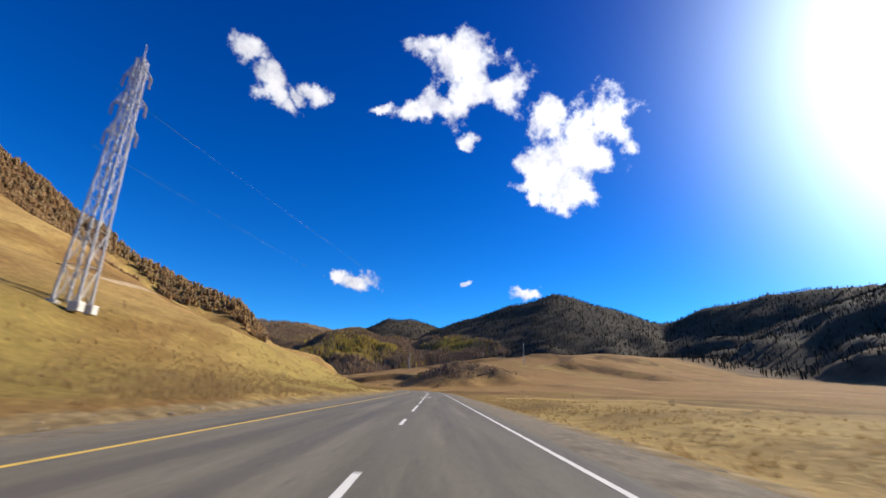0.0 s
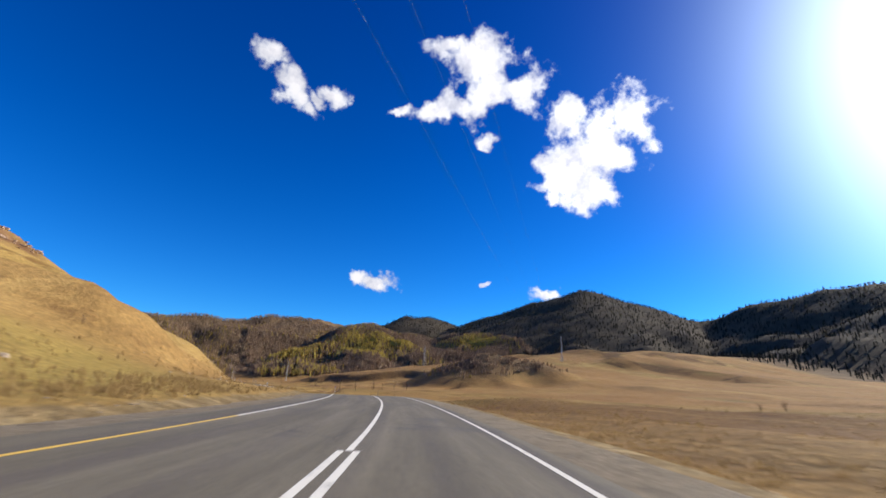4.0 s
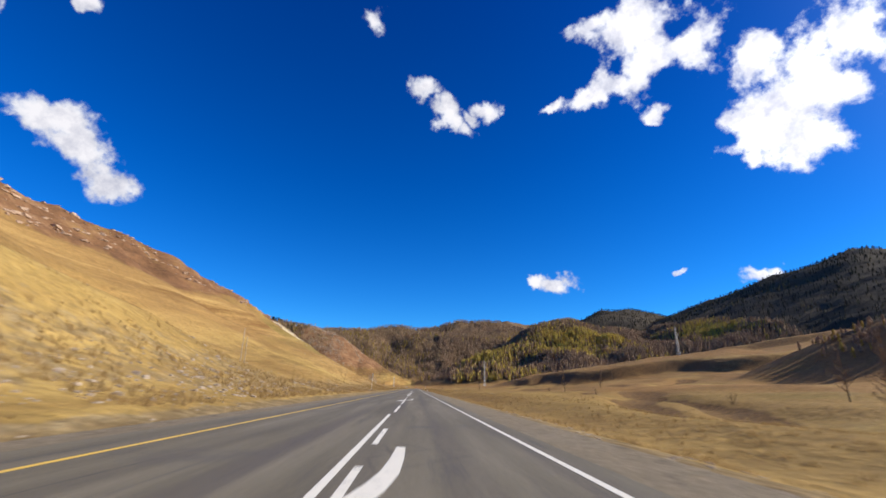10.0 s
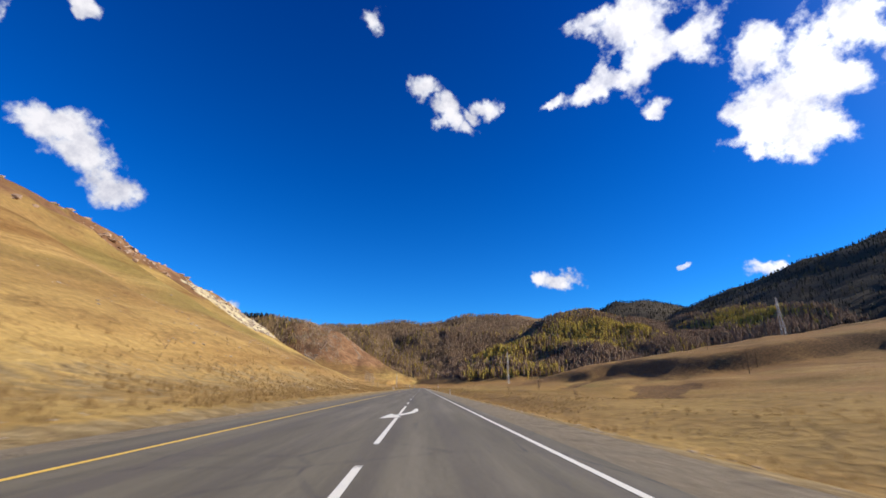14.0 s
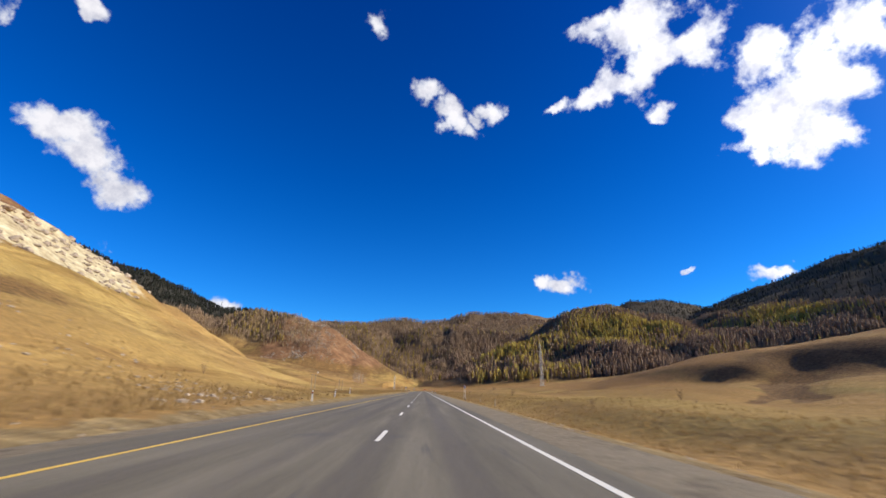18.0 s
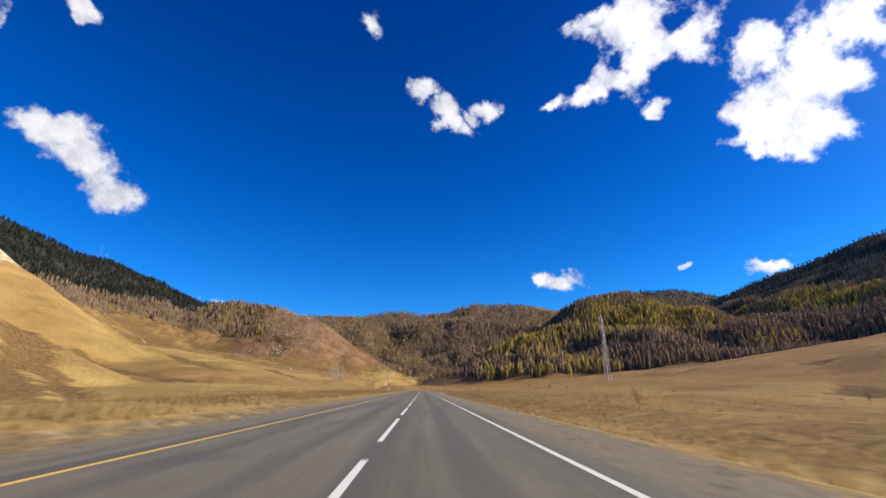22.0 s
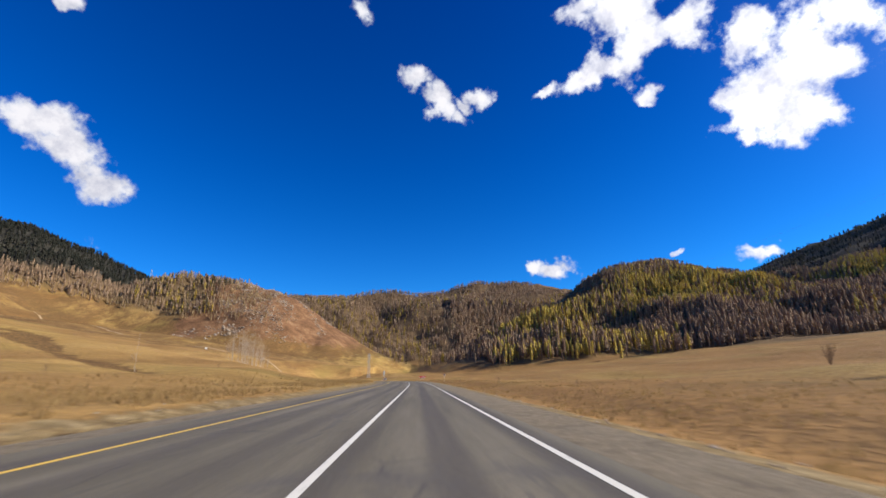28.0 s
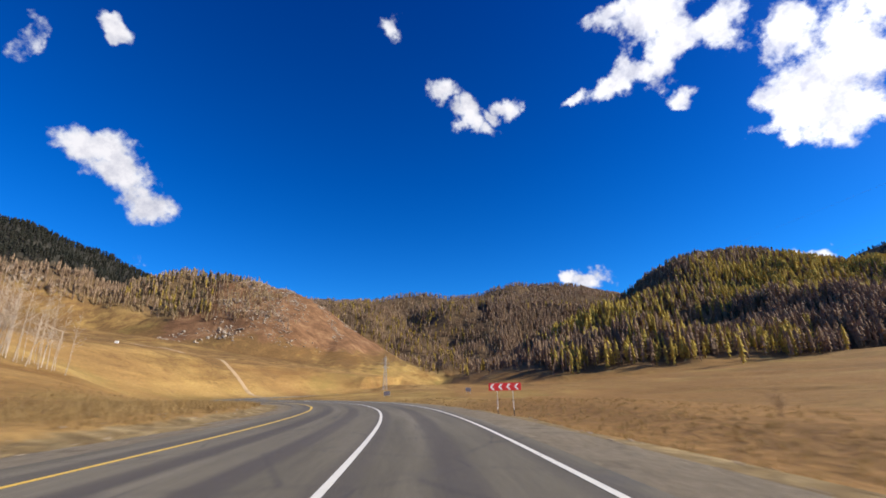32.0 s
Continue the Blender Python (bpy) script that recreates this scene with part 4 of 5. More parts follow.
wood("forest_on_hillock", "brown scrub wood on the low hillock", p, rng.uniform(1.5, 4, len(p)), np.maximum(look_of(rng, p, 0.2, 0.6), 1), 4, 6, 8, 1.6)
rng = np.random.RandomState(9)
x, y = rng.uniform(-210, -62, 30000), rng.uniform(-150, 130, 30000)
z = height_at(x, y)
crest = np.interp(x, (-210, -133, -83, -58), (-58, -62, -82, -96))
keep = (z > 17) & (rough(x, y, 40, 3, 9) + (z - 38) / 32 - np.clip(crest - 36 - y, 0, 60) / 30 > np.where(y > -35, 0.5, -0.25))
p = np.stack([x, y, z - 0.2], -1)[keep]
wood("scrub_on_spur", "brown and golden leafless larch scrub along the top of the grassy hill", p, np.where(p[:, 1] < -35, rng.uniform(1.3, 3.2, len(p)), rng.uniform(0.7, 1.6, len(p))), np.maximum(look_of(rng, p, 0.35, 1.4), 1), 5, 6, 9, 2.0, (LARCH_BROWN, LARCH_RUSSET, LARCH_PALE))
rng = np.random.RandomState(12)
x, y = rng.uniform(-640, -150, 9000), rng.uniform(960, 1500, 9000)
z = height_at(x, y)
keep = (z > 92 + np.clip(0.22 * (-351 - x), 0, 60)) & (rough(x, y, 70, 3, 15) + (-290 - x) / 220 + 0.3 * rng.uniform(-1, 1, 9000) > 0.1) & (cover_at("wood", x, y) < 0.5) & (cover_at("dark", x, y) < 0.4)
p = np.stack([x, y, z - 0.2], -1)[keep]
wood("thin_wood_on_knob", "scattered slim brown and golden larches on the rocky slope", p, rng.uniform(5, 12, len(p)), look_of(rng, p, 0.45, 1.5), 5, 6, 12, 0.8, (CONIFER, LARCH_BROWN, LARCH_PALE))


# ---- pylons and cables ----
def lattice_pylon(height, at, turn, base=3.6, arm=(2.6, 3.2, 2.2), neck=0.75):
    py = thing("lattice_pylon", "tall galvanised lattice power pylon standing on the grassland", "pylon", "pylons of the power line", at, turn)
    half = lambda z: (base * (1 - z / height) ** 1.1 + neck) / 2
    ends = [height * u for u in (0, 0.14, 0.27, 0.39, 0.5, 0.6, 0.69, 0.77, 0.84, 0.9, 0.95, 1.0)]
    corner = lambda k, z: Vector(((-1, 1, 1, -1)[k] * half(z), (-1, -1, 1, 1)[k] * half(z), z))
    for k in range(4):
        bm, rings = bmesh.new(), []
        for a in ends:
            c, r = corner(k, a), 0.10 - 0.04 * a / height
            rings.append([bm.verts.new(c + Vector((dx * r, dy * r, 0))) for dx, dy in ((-1, -1), (1, -1), (1, 1), (-1, 1))])
        for p0, p1 in zip(rings, rings[1:]):
            for q in range(4):
                bm.faces.new((p0[q], p0[(q + 1) % 4], p1[(q + 1) % 4], p1[q]))
        bm.faces.new(rings[0][::-1])
        bm.faces.new(rings[-1])
        part("leg", bm, GALVANISED, py)
    for k in range(4):
        for a, b in zip(ends, ends[1:]):
            part("brace", rod(bmesh.new(), corner(k, a), corner((k + 1) % 4, b), 0.045, sides=4), GALVANISED, py)
            part("brace", rod(bmesh.new(), corner((k + 1) % 4, a), corner(k, b), 0.045, sides=4), GALVANISED, py)
            part("strut", rod(bmesh.new(), corner(k, b), corner((k + 1) % 4, b), 0.04, sides=4), GALVANISED, py)
    for z, reach in zip((0.66, 0.79, 0.92), arm):
        for side in (-1, 1):
            bm = bmesh.new()
            zz = z * height
            tip = Vector((side * reach, 0, zz + 0.1))
            for w in (-1, 1):
                foot = Vector((side * half(zz), w * half(zz), zz))
                rod(bm, foot, tip, 0.05, sides=4)
                rod(bm, foot + Vector((0, 0, 1.3)), tip, 0.045, sides=4)
                for u in (0.3, 0.6):
                    rod(bm, foot.lerp(tip, u), (foot + Vector((0, 0, 1.3))).lerp(tip, u), 0.03, sides=4)
            arm_ob = part("crossarm", bm, GALVANISED, py)
            bm = bmesh.new()
            for i in range(9):
                rod(bm, tip + Vector((0, 0, -0.15 - 0.15 * i)), tip + Vector((0, 0, -0.25 - 0.15 * i)), 0.12, 0.05, 8)
            part("insulator", bm, PORCELAIN, arm_ob, "string of brown glazed insulators")
    bm = bmesh.new()
    rod(bm, (0, 0, height - 0.3), (0, 0, height + 2.2), 0.07, 0.03, 6)
    part("lightning_spike", bm, GALVANISED, py)
    for k in range(4):
        c = corner(k, 0)
        part("footing", box(bmesh.new(), (0.9, 0.9, 0.9), (c.x, c.y, 0.0), 0.06), CONCRETE, py)
    return py


PYLONS = ((-98.8, -226.5, 27, -20), (430, 340, 36, 0), (278, 489, 33, 30), (97, 660, 33, 28), (-48, 1085, 23, 25), (-640, 1690, 30, 60))
tips = []
for x, y, h, turn in PYLONS:
    z = float(height_at(x, y)[0])
    slim = y < 0 or y in (340, 660)
    py = lattice_pylon(h, (x, y, z), turn, 1.3 if slim else 2.3 * h / 30, (1.5, 1.6, 1.3) if slim else (2.6, 3.2, 2.2), 0.75)
    m = pose(x, y, z, 0, 0, turn)
    tips.append([m @ Vector((sx * r, 0, k * h - 1.4)) for sx, r, k in ((-1, 2.6, 0.66), (1, 3.2, 0.79), (-1, 2.2, 0.92))])


def cable(a, b, sag):
    cu = bpy.data.curves.new("power_cable", "CURVE")
    cu.dimensions, cu.bevel_depth, cu.bevel_resolution = "3D", 0.004, 0
    sp = cu.splines.new("POLY")
    n = 28
    sp.points.add(n)
    for i in range(n + 1):
        u = i / n
        q = a.lerp(b, u)
        sp.points[i].co = (q.x, q.y, q.z - 4 * sag * u * (1 - u), 1)
    cu.materials.append(CABLE)
    return tagged(new("power_cable", cu), "thin aluminium power cable strung between pylons", "cable", "cables of the power line")


for ta, tb in zip(tips, tips[1:]):
    for a, b in zip(ta, tb):
        cable(a, b, (a - b).length * 0.022)


# ---- roadside posts and signs ----
def on_ground(x, y):
    return (x, y, float(height_at(x, y)[0]))


def guide_post(x, y, turn=0, lean=0):
    gp = thing("guide_post", "white plastic guide post with a black band on the verge", "guide post", "guide posts along the road", on_ground(x, y), turn)
    gp.rotation_euler.y = radians(lean)
    bm = box(bmesh.new(), (0.13, 0.07, 1.0), (0, 0, 0.5), 0.018)
    for v in bm.verts:
        if v.co.z > 0.9:
            v.co.z += v.co.x * 0.5
    part("post", bm, WHITE_PAINT, gp)
    bm = box(bmesh.new(), (0.137, 0.077, 0.17), (0, 0, 0.78), 0.012)
    band = part("band", bm, BLACK_PAINT, gp, "slanted black band")
    part("reflector", box(bmesh.new(), (0.06, 0.085, 0.09), (0, 0, 0.78), 0.008), RED_FILM, band, "small red reflector")
    return gp


first_post = guide_post(-9.3, 341)
for x, y, lean in ((-10.2, 357, 2), (-12.4, 383, -1), (-7.3, -46, 0), (-7.2, -40, 1), (-7.1, -8, 1), (6.4, -44, 2),
                   (6.4, -34, 0), (7.2, 262, 0)):
    m = pose(*on_ground(x, y), 0, lean, 0)
    copy_thing(first_post, m)


def road_sign(x, y, height, kind, label, turn=0, posts=1, gap=0.0, group=""):
    """A sign on one or two painted steel posts; the panel faces -y before it is turned."""
    sg = thing("road_sign", label, "road sign", group, on_ground(x, y), turn)
    xs = (0,) if posts == 1 else (-gap / 2, gap / 2)
    for px in xs:
        p = part("post", rod(bmesh.new(), (px, 0, -0.4), (px, 0, height), 0.028 if posts == 1 else 0.021, sides=12), WHITE_PAINT, sg)
        part("foot", rod(bmesh.new(), (px, 0, -0.02), (px, 0, 0.42), 0.033 if posts == 1 else 0.025, sides=12), BLACK_PAINT, p, "black painted foot")
    top = height
    bm = bmesh.new()
    if kind == "disc":
        bmesh.ops.create_cone(bm, cap_ends=True, segments=32, radius1=0.36, radius2=0.36, depth=0.03, matrix=pose(0, -0.06, top - 0.3, 90))
        pan = part("panel", bm, GREY_METAL, sg, "bare grey round panel")
        bm = bmesh.new()
        bmesh.ops.create_cone(bm, cap_ends=False, segments=32, radius1=0.375, radius2=0.375, depth=0.05, matrix=pose(0, -0.06, top - 0.3, 90))
        part("rim", bm, GALVANISED, pan)
    elif kind == "triangle":
        pts = [(math.cos(a) * 0.42, math.sin(a) * 0.42) for a in (math.pi / 2, math.pi * 7 / 6, math.pi * 11 / 6)]
        for scale, dy, mat, nm, host in ((1.0, 0, RED_FILM, "panel", sg), (0.8, -0.012, WHITE_PAINT, "field", None)):
            bm = bmesh.new()
            vs = [bm.verts.new((a * scale, -0.06 + dy, top - 0.35 + b * scale)) for a, b in pts]
            f = bm.faces.new(vs)
            got = bmesh.ops.extrude_face_region(bm, geom=[f])["geom"]
            bmesh.ops.translate(bm, vec=(0, 0.02, 0), verts=[g for g in got if isinstance(g, bmesh.types.BMVert)])
            bmesh.ops.recalc_face_normals(bm, faces=bm.faces)
            pan = part(nm, bm, mat, host or pan, "red-bordered triangle" if host else "white field")
        bm = rod(bmesh.new(), (0, -0.085, top - 0.52), (0, -0.085, top - 0.2), 0.035, 0.05, 8)
        part("symbol", bm, BLACK_PAINT, pan, "black mark")
    elif kind == "chevron":
        pan = part("panel", box(bmesh.new(), (2.25, 0.03, 0.5), (0, -0.06, top - 0.28), 0.01), RED_FILM, sg, "long red panel")
        for k in range(4):
            bm = bmesh.new()
            cx = -0.84 + 0.56 * k
            outline = [(0.12, 0.2), (-0.02, 0.2), (-0.2, 0), (-0.02, -0.2), (0.12, -0.2), (-0.06, 0)]
            vs = [bm.verts.new((cx + a, -0.08, top - 0.28 + b)) for a, b in outline]
            bm.faces.new((vs[0], vs[1], vs[2], vs[5]))
            bm.faces.new((vs[5], vs[2], vs[3], vs[4]))
            bmesh.ops.recalc_face_normals(bm, faces=bm.faces)
            bmesh.ops.solidify(bm, geom=list(bm.faces), thickness=0.006)
            part("chevron", bm, WHITE_PAINT, pan, "white arrow chevron")
    elif kind in ("board", "back_board"):
        w = gap + (0.5 if gap > 0.4 else 0.14)
        pan = part("panel", box(bmesh.new(), (w, 0.03, 0.95), (0, -0.06, top - 0.55), 0.012), GREY_METAL, sg, "bare grey metal panel")
        for dz in (0.3, -0.3):
            part("rail", box(bmesh.new(), (w * 0.92, 0.035, 0.05), (0, -0.025, top - 0.55 + dz), 0.006), GALVANISED, pan)
    elif kind == "edge_plate":
        pan = part("panel", box(bmesh.new(), (0.72, 0.02, 0.72), (0, -0.055, top - 0.42), 0.008), GREY_METAL, sg, "grey square panel")
        part("lower_plate", box(bmesh.new(), (0.5, 0.02, 0.4), (0, -0.055, top - 1.05), 0.006), GREY_METAL, sg, "small grey plate")
    return sg


road_sign(-9.1, -52.2, 2.75, "disc", "round grey sign back on a white post in the dry grass", 4)
road_sign(-9.9, 149.6, 4.4, "edge_plate", "white post with sign plates turned edge-on to the road", 118)
road_sign(10.2, -19, 3.9, "triangle", "red and white warning triangle on a tall thin post", 0)
road_sign(9.3, 386, 2.85, "triangle", "red and white warning triangle on two white posts", 0, 2, 0.26)
road_sign(9.0, 579, 2.3, "triangle", "red and white warning triangle on a short post", 0)
road_sign(-7.3, 743.6, 3.2, "back_board", "narrow grey sign board seen from behind on twin posts", 168, 2, 0.28)
road_sign(9.1, 760, 2.9, "triangle", "warning triangle on a white post in the dry grass", 0)
road_sign(3.0, 790, 2.15, "chevron", "long red and white chevron board on two posts at the bend", 10, 2, 1.1)
road_sign(-8.6, 560, 3.0, "edge_plate", "grey sign plates on a white post at the verge", 158)
road_sign(-9.2, -12.4, 3.1, "disc", "round grey sign turned edge-on, on a white post", 116)


def timber_post(x, y, h, lean=0):
    tp = thing("timber_post", "weathered upright timber post in the grass", "post", "old timber posts", on_ground(x, y))
    tp.rotation_euler.y = radians(lean)
    part("shaft", rod(bmesh.new(), (0, 0, -0.4), (0, 0, h), 0.085, 0.065, 9), OLD_WOOD, tp)
    part("cap", rod(bmesh.new(), (0, 0, h - 0.02), (0, 0, h + 0.05), 0.07, 0.03, 9), OLD_WOOD, tp)
    return tp


for x, y, h, lean in ((-17.5, 24.8, 3.9, 0), (-17.6, 27.2, 3.8, 1), (-17.1, 27.8, 3.6, -1), (-13.5, 47, 3.3, 0), (-13.2, 47.9, 3.3, 1), (-15, -33, 3.2, 0), (-14, -29, 3.0, 0),
                      (-24, 401, 3.4, 0), (-23.6, 402.6, 3.4, 1), (-11.4, 566, 2.7, 1), (-25, 441, 3.3, 0), (-24.4, 442.5, 3.3, 1), (-28.3, 110, 5.4, 0), (-29.1, 114, 4.6, -1), (24, -20, 3.0, 0)):
    timber_post(x, y, h, lean)


def marker_post(x, y):
    mp = thing("marker_post", "short white concrete culvert marker post", "post", "culvert marker posts", on_ground(x, y))
    part("post", box(bmesh.new(), (0.13, 0.13, 0.85), (0, 0, 0.25), 0.02), WHITE_PAINT, mp)
    part("band", box(bmesh.new(), (0.137, 0.137, 0.2), (0, 0, 0.5), 0.012), BLACK_PAINT, mp, "black band")
    return mp


for k in range(5):
    marker_post(6.6 + 0.55 * k, 569 + 1.6 * k)
timber_post(10.6, 357, 0.9, 2)
timber_post(11.2, 377, 0.7, -3)


# ---- bare trees and shrubs ----
def bare_tree(name, label, seed, height, spread_, trunk_mat, twig_mat, group, category="tree", stems=1):
    rng = random.Random(seed)
    tr = thing(name, label, category, group)
    trunk, crown = bmesh.new(), bmesh.new()
    for s in range(stems):
        lean = Vector((rng.uniform(-1, 1), rng.uniform(-1, 1), 0)) * (0.06 if stems == 1 else 0.35) * height
        a = Vector((rng.uniform(-1, 1), rng.uniform(-1, 1), 0)) * (0.0 if stems == 1 else 0.12) * height * 0.3
        r = height * (0.006 if trunk_mat is BIRCH else 0.011) if stems == 1 else height * 0.008
        pts = [a + lean * u + Vector((rng.uniform(-1, 1), rng.uniform(-1, 1), 0)) * 0.012 * height + Vector((0, 0, height * u - 0.1)) for u in (0, 0.2, 0.4, 0.6, 0.8, 1.0)]
        for i in range(5):
            rod(trunk, pts[i], pts[i + 1], r * (1 - i / 5.4), r * (1 - (i + 1) / 5.4), 6)
        for k in range((40 if name == "larch_sapling" else 15) if stems == 1 else 7):
            u = rng.uniform(0.12 if name == "larch_sapling" else 0.28, 0.97)
            i = min(4, int(u * 5))
            p0 = pts[i].lerp(pts[i + 1], u * 5 - i)
            az, reach = rng.uniform(0, math.tau), spread_ * height * (1.15 - u) * rng.uniform(0.6, 1.1)
            p1 = p0 + Vector((math.cos(az) * reach, math.sin(az) * reach, reach * rng.uniform(0.5, 1.3)))
            rod(crown, p0, p1, r * 0.38, r * 0.14, 4)
            for j in range(5):
                q = p0.lerp(p1, rng.uniform(0.3, 1.0))
                d = Vector((rng.uniform(-1, 1), rng.uniform(-1, 1), rng.uniform(0.1, 1.2))) * reach * 0.42
                rod(crown, q, q + d, r * 0.16, r * 0.06, 3)
    part("trunk", trunk, trunk_mat, tr)
    part("crown", crown, twig_mat, tr, "open crown of leafless twigs")
    return tr


def place_copies(makers, spots, sink=0.1):
    """Puts the first made at the first spots and copies at the rest, with a turn and a size for each."""
    for i, (x, y, turn, size) in enumerate(spots):
        src = makers[i % len(makers)]
        gx, gy, gz = on_ground(x, y)
        m = pose(gx, gy, gz - sink, 0, 0, turn)
        if i < len(makers):
            src.matrix_basis = m @ Matrix.Scale(size, 4)
        else:
            c = copy_thing(src, m)
            c.scale = (size, size, size)


rng = random.Random(21)
birches = [bare_tree("birch", "leafless pale-trunked birch on the dry grass slope", 40 + k, 9 + k, 0.2, BIRCH, BIRCH, "birch grove on the slope") for k in range(3)]
place_copies(birches, [(-73 + rng.uniform(-7, 7), 829 + rng.uniform(-9, 9), rng.uniform(0, 360), rng.uniform(0.9, 1.6)) for _ in range(48)] + [(-18.5, -1.5, 40, 0.85), (-19.6, 1.0, 160, 0.7), (-17.7, 0.2, 250, 0.45), (-50, 712, 30, 0.8)])
saplings = [bare_tree("larch_sapling", "thin brown leafless larch standing in the meadow", 60 + k, 7 + k, 0.2, BARK, TWIG, "larches in the meadow") for k in range(3)]
place_copies(saplings, [(42, 322, 10, 1.05), (46, 78, 60, 0.8), (58, 84, 120, 0.85), (66, 92, 200, 0.7), (72, 88, 250, 0.9), (33, 62, 20, 0.75), (85, 100, 300, 0.8), (40, 150, 90, 0.7),
                        (125, 330, 80, 1.1),
                        (140, 345, 180, 1.0), (170, 420, 10, 1.2), (62, 180, 40, 0.6)])
shrubs = [bare_tree("shrub", "low brown leafless shrub in the dry grass", 80 + k, 1.7 + 0.3 * k, 0.32, TWIG, TWIG, "low shrubs in the grass", "shrub", 9) for k in range(3)]
rng = random.Random(5)
spots = [(21.7, 598, 0, 1.3), (62, 690, 40, 1.6), (64, 692, 90, 1.3), (14, 780, 20, 0.7), (-15, -38, 0, 0.9), (-17, -34, 30, 1.0), (-14, -10, 80, 0.8), (30, 42, 0, 0.8)]
for _ in range(46):
    s = rng.uniform(0, 1060)
    sx, sy, _h = on_road(s, rng.choice((-1, 1)) * rng.uniform(13, 46))
    spots.append((float(sx), float(sy), rng.uniform(0, 360), rng.uniform(0.45, 0.95)))
place_copies(shrubs, spots, 0.05)


# ---- stones ----
def stone_shape(seed, size):
    rng = random.Random(seed)
    bm = bmesh.new()
    bmesh.ops.create_icosphere(bm, subdivisions=1, radius=size)
    for v in bm.verts:
        v.co *= rng.uniform(0.65, 1.2)
        v.co.z *= 0.62
    return bm


stones = []
for k in range(4):
    b = thing("boulder", "pale weathered boulder half sunk in the grassy slope", "boulder", "boulders along the foot of the hill")
    part("rock", stone_shape(k, 0.55), STONE, b)
    stones.append(b)
rng = random.Random(8)
spots = []
for _ in range(90):
    y = rng.uniform(-120, 300)
    cx = float(np.interp(y, CY, CX))
    spots.append((cx - rng.uniform(9.5, 24) - max(0, rng.gauss(0, 5)), y, rng.uniform(0, 360), rng.choice((0.2, 0.25, 0.3, 0.4, 0.55))))
for _ in range(16):
    bx, by, _h = on_road(rng.uniform(222, 262), -rng.uniform(13, 24))
    spots.append((float(bx), float(by), rng.uniform(0, 360), rng.uniform(0.5, 1.3)))
spots += [(6.3, 553.5, 30, 0.35), (9.0, 560, 80, 0.3), (10.5, 557, 10, 0.4), (12.4, 563, 200, 0.35), (8.2, 548, 120, 0.25)]
place_copies(stones, spots, 0.05)


def scatter_stones(name, label, x, y, sizes, material, seed):
    rng = np.random.RandomState(seed)
    bm = stone_shape(seed, 1.0)
    tv = np.array([v.co[:] for v in bm.verts], np.float32)
    tf = np.array([[v.index for v in f.verts] for f in bm.faces], np.int32)
    bm.free()
    n = len(x)
    a = rng.uniform(0, math.tau, n)
    c, s = np.cos(a), np.sin(a)
    st = sizes[:, None] * rng.uniform(0.6, 1.4, (n, 3))
    px = (tv[None, :, 0] * c[:, None] - tv[None, :, 1] * s[:, None]) * st[:, :1] + x[:, None]
    py = (tv[None, :, 0] * s[:, None] + tv[None, :, 1] * c[:, None]) * st[:, 1:2] + y[:, None]
    pz = tv[None, :, 2] * st[:, 2:] + (height_at(x, y) + sizes * 0.1)[:, None]
    f = (tf[None] + (np.arange(n) * len(tv))[:, None, None]).reshape(-1, 3)
    return tagged(new(name, fast_mesh(name, np.stack([px, py, pz], -1).reshape(-1, 3), f, [material])), label, "stones", kind="stuff")


rng = np.random.RandomState(31)
x, y = rng.uniform(-220, -70, 6000), rng.uniform(-90, 500, 6000)
z = height_at(x, y)
keep = (z > 40) & (rough(x, y, 25, 3, 41) > 0.05)
scatter_stones("outcrop_stones", "broken reddish stones along the crest of the hill", x[keep], y[keep], rng.uniform(0.3, 1.0, int(keep.sum())) * rng.choice((1.0, 1.0, 1.4, 2.0), int(keep.sum())), REDSTONE, 31)
x, y = rng.uniform(-430, -160, 9000), rng.uniform(1200, 1560, 9000)
keep = (cover_at("scree", x, y) > 0.25) & (rough(x + y, (x - y) * 0.25, 30, 3, 43) + 0.25 * rng.uniform(-1, 1, 9000) > 0.16)
scatter_stones("knob_stones", "pale boulders scattered on the red scree slope", x[keep], y[keep], rng.uniform(0.6, 1.0, int(keep.sum())) * rng.choice((1.0, 1.0, 1.6, 2.6), int(keep.sum())), STONE, 32)
x, y = rng.uniform(-230, -60, 5000), rng.uniform(320, 520, 5000)
keep = (cover_at("rock", x, y) > 0.35) & (rng.uniform(0, 1, 5000) < 0.6)
scatter_stones("scar_stones", "pale rubble on the quarry-like scar of the hill", x[keep], y[keep], rng.uniform(0.3, 1.1, int(keep.sum())), STONE, 33)
s = rng.uniform(140, 640, 7000)
x, y, _h = on_road(s, -10.5 - np.abs(rng.normal(0, 9, 7000)) * rng.choice((0.6, 1.0, 4.0), 7000))
keep = rough(x, y, 16, 3, 47) > 0.16
scatter_stones("slope_stones", "small pale stones scattered at the foot of the slope", x[keep], y[keep], rng.uniform(0.05, 0.12, int(keep.sum())) * rng.choice((1.0, 1.0, 1.5, 2.4), int(keep.sum())), STONE, 35)
s = rng.uniform(-20, 1120, 6000)
side = np.where(rng.uniform(0, 1, 6000) < 0.6, rng.uniform(5.0, 8.6, 6000), rng.uniform(-10.5, -5.6, 6000))
x, y, _h = on_road(s, side)
pebbles = scatter_stones("verge_pebbles", "loose pebbles strewn over the gravel verge", x, y, rng.uniform(0.02, 0.09, 6000), STONE, 34)


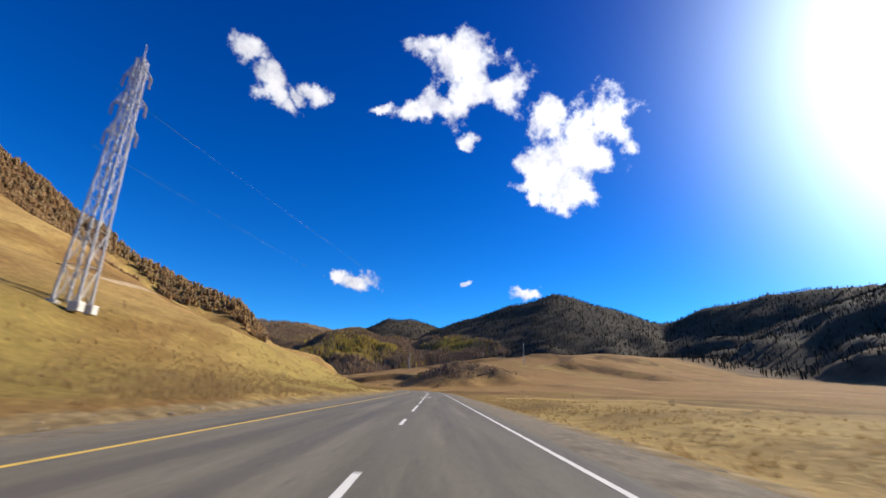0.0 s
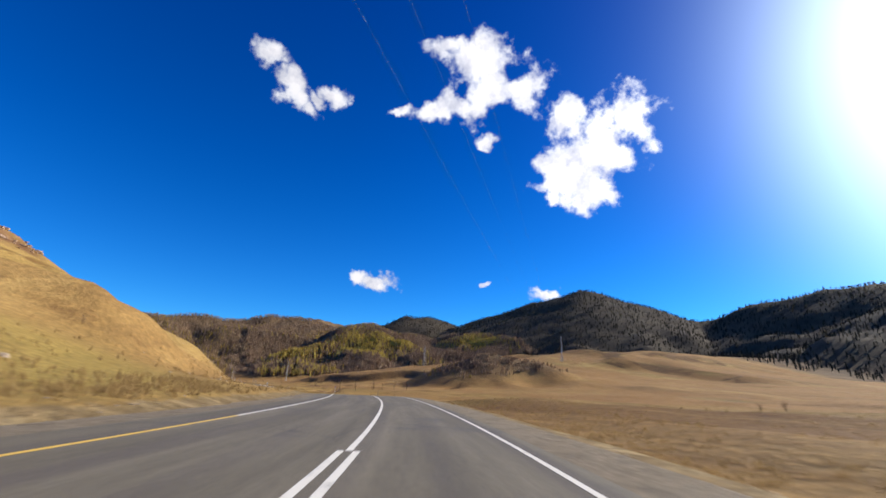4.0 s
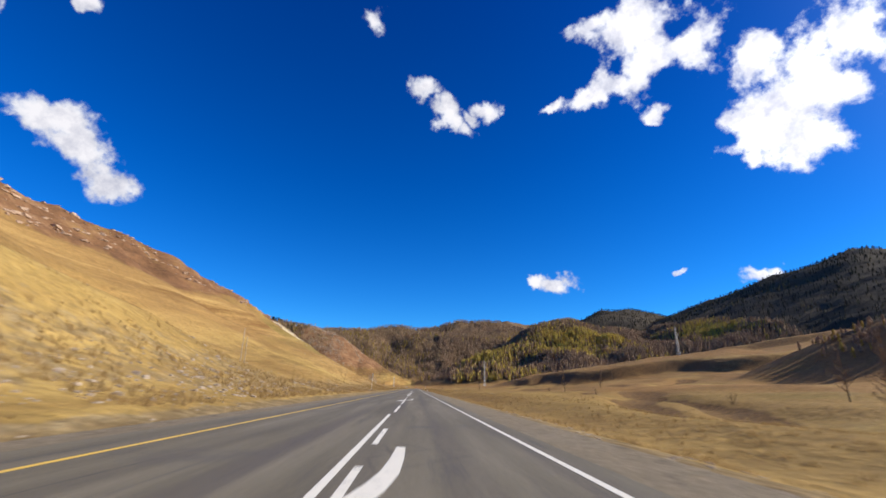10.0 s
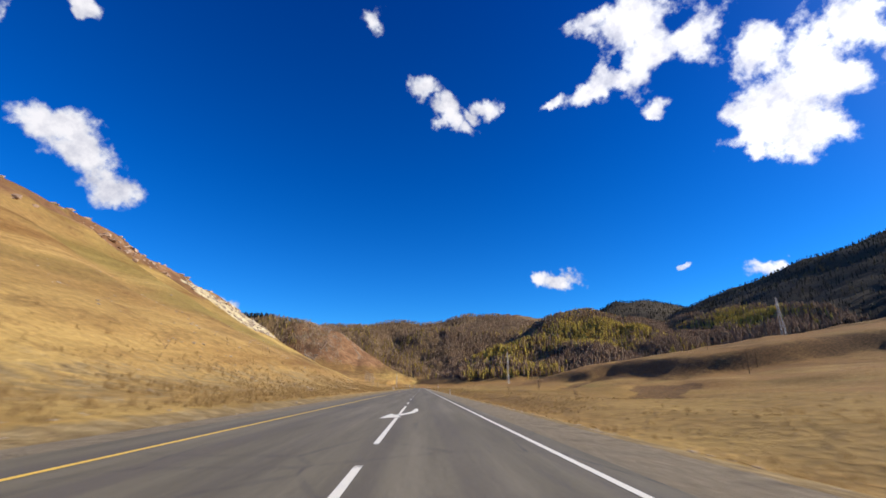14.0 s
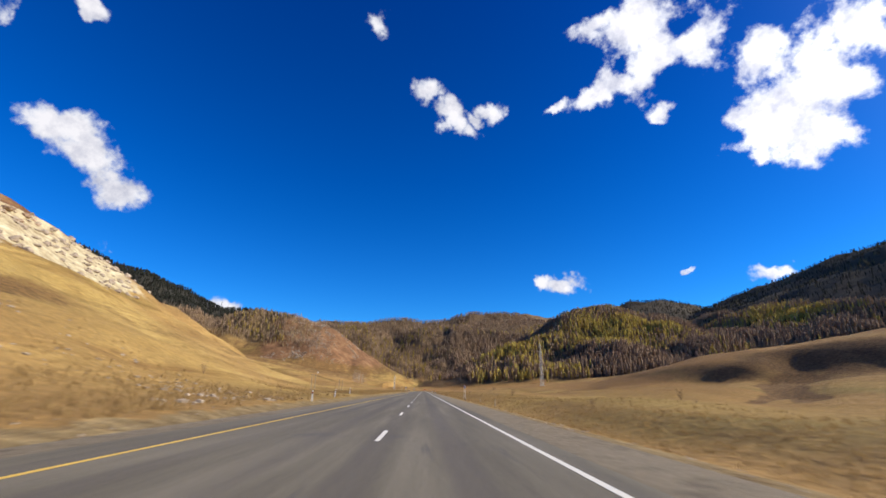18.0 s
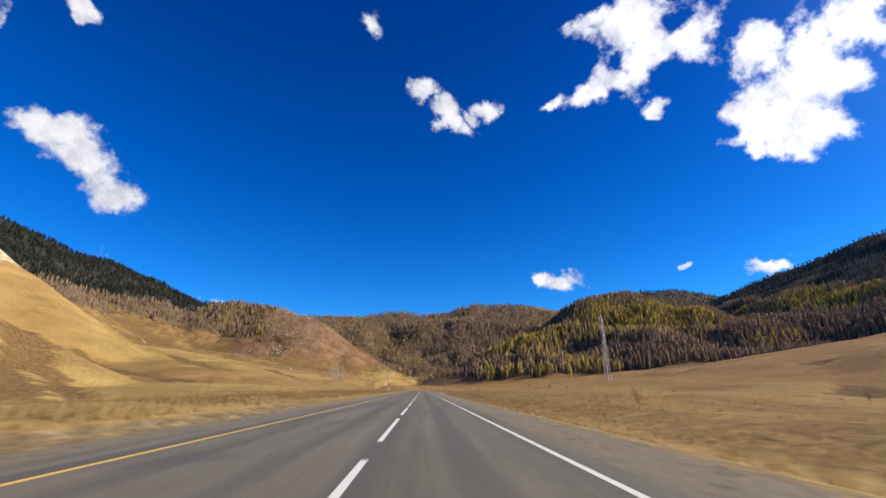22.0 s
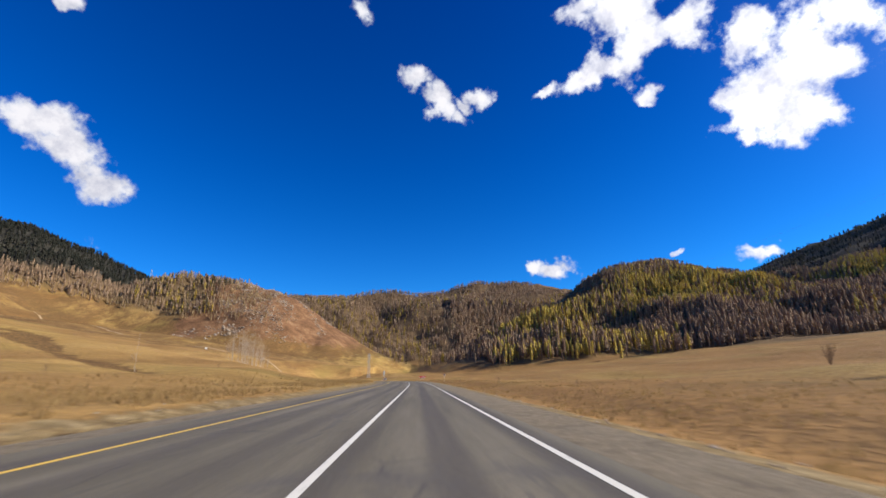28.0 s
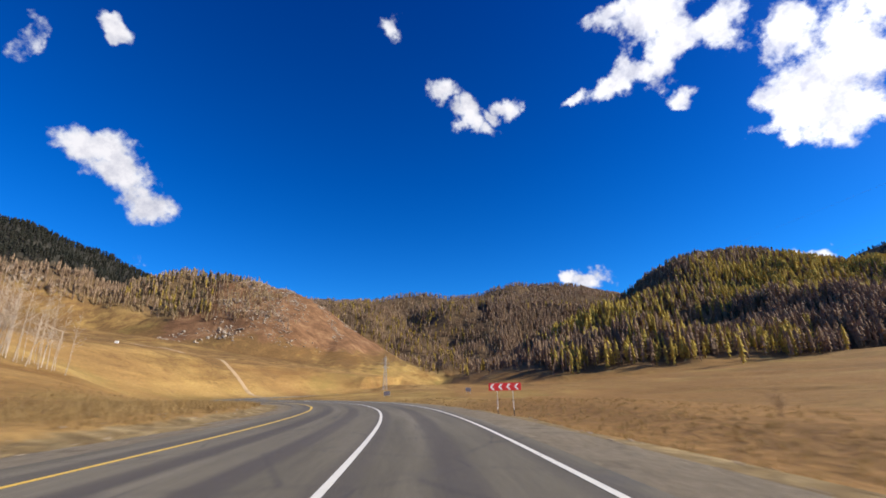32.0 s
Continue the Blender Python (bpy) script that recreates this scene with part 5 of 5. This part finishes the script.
# ---- dry grass along the road ----
def tufts(name, label, x, y, size, seed, blades=7):
    rng = np.random.RandomState(seed)
    n = len(x) * blades
    bx = np.repeat(x, blades) + rng.normal(0, 0.1, n)
    by = np.repeat(y, blades) + rng.normal(0, 0.1, n)
    bz = height_at(bx, by) - 0.03
    h = np.repeat(size, blades) * rng.uniform(0.6, 1.25, n)
    a = rng.uniform(0, math.tau, n)
    w = 0.012 + 0.02 * rng.uniform(0, 1, n)
    tip = rng.normal(0, 0.3, (n, 2)) * h[:, None]
    v = np.empty((n, 3, 3), np.float32)
    v[:, 0] = np.stack([bx + w * np.cos(a), by + w * np.sin(a), bz], -1)
    v[:, 1] = np.stack([bx - w * np.cos(a), by - w * np.sin(a), bz], -1)
    v[:, 2] = np.stack([bx + tip[:, 0], by + tip[:, 1], bz + h], -1)
    me = fast_mesh(name, v.reshape(-1, 3), np.arange(n * 3).reshape(-1, 3), [STRAW])
    return tagged(new(name, me), label, "grass", kind="stuff")


rng = np.random.RandomState(51)
n = 82000
s = rng.uniform(-30, 1130, n)
side = np.where(rng.uniform(0, 1, n) < 0.42, 8.2 + np.abs(rng.normal(0, 9, n)), -9.8 - np.abs(rng.normal(0, 8, n)))
x, y, _h = on_road(s, side)
keep = rough(x, y, 7, 3, 61) + 0.25 * rng.uniform(-1, 1, n) > -0.12
tufts("roadside_grass", "tall dry straw-coloured grass along the road", x[keep], y[keep], np.where(side[keep] > 0, rng.uniform(0.1, 0.3, int(keep.sum())), rng.uniform(0.18, 0.5, int(keep.sum()))), 52)


# ---- a dirt track up the left slope, a culvert and the far bridge ----
def draped_track(name, label, pts, width, material):
    p = np.array(pts, float)
    u = np.linspace(0, len(p) - 1, len(p) * 14)
    k = np.arange(len(p))
    x, y = np.interp(u, k, p[:, 0]), np.interp(u, k, p[:, 1])
    for _ in range(6):
        x[1:-1] = (x[:-2] + 2 * x[1:-1] + x[2:]) / 4
        y[1:-1] = (y[:-2] + 2 * y[1:-1] + y[2:]) / 4
    tx, ty = np.gradient(x), np.gradient(y)
    l = np.hypot(tx, ty)
    nx_, ny_ = ty / l, -tx / l
    w = width / 2 * (1 + 0.25 * rough(x, y, 9, 2, 3))
    cols = []
    for side in (-1.0, -0.5, 0.0, 0.5, 1.0):
        a, b = x + nx_ * w * side, y + ny_ * w * side
        cols.append(np.stack([a, b, height_at(a, b) + (0.16 if abs(side) < 0.9 else -0.1)], -1))
    v = np.stack(cols, 1)
    n, c = v.shape[:2]
    ids = np.arange(n * c).reshape(n, c)
    f = np.stack([ids[:-1, :-1], ids[:-1, 1:], ids[1:, 1:], ids[1:, :-1]], -1).reshape(-1, 4)
    return tagged(new(name, fast_mesh(name, v.reshape(-1, 3), f, [material], smooth=True)), label, "track", kind="structure")


draped_track("track_slope", "worn pale dirt track running along the grassy slope", ((-500, 1225), (-400, 1172), (-312, 1100), (-240, 1076), (-190, 1056), (-150, 1025), (-116, 990), (-92, 968), (-66, 958)), 4.2, DIRT)
draped_track("track_hill", "pale cart track along the foot of the grassy hill", ((-107, -196), (-95, -165), (-89.5, -151), (-82, -136), (-72, -121), (-57, -115), (-43, -113.5)), 2.6, DIRT)

road_sign(4.0, 884, 2.2, "back_board", "small grey board beside the road beyond the bend", 170, 2, 0.9)
road_sign(-16, 868, 1.7, "back_board", "low weathered board beside the bend", 160, 2, 1.2)


def utility_box(x, y, turn):
    ub = thing("utility_box", "small white metal box standing in the dry grass", "box", "", on_ground(x, y), turn)
    body = part("body", box(bmesh.new(), (1.5, 0.9, 1.5), (0, 0, 0.7), 0.04), WHITE_PAINT, ub)
    part("roof", box(bmesh.new(), (1.65, 1.05, 0.08), (0, 0, 1.49), 0.02), GREY_METAL, body, "flat grey roof sheet")
    part("door", box(bmesh.new(), (0.6, 0.03, 1.1), (0.2, -0.46, 0.7), 0.01), GREY_METAL, body, "grey metal door")
    return ub


utility_box(-150, 955, 25)
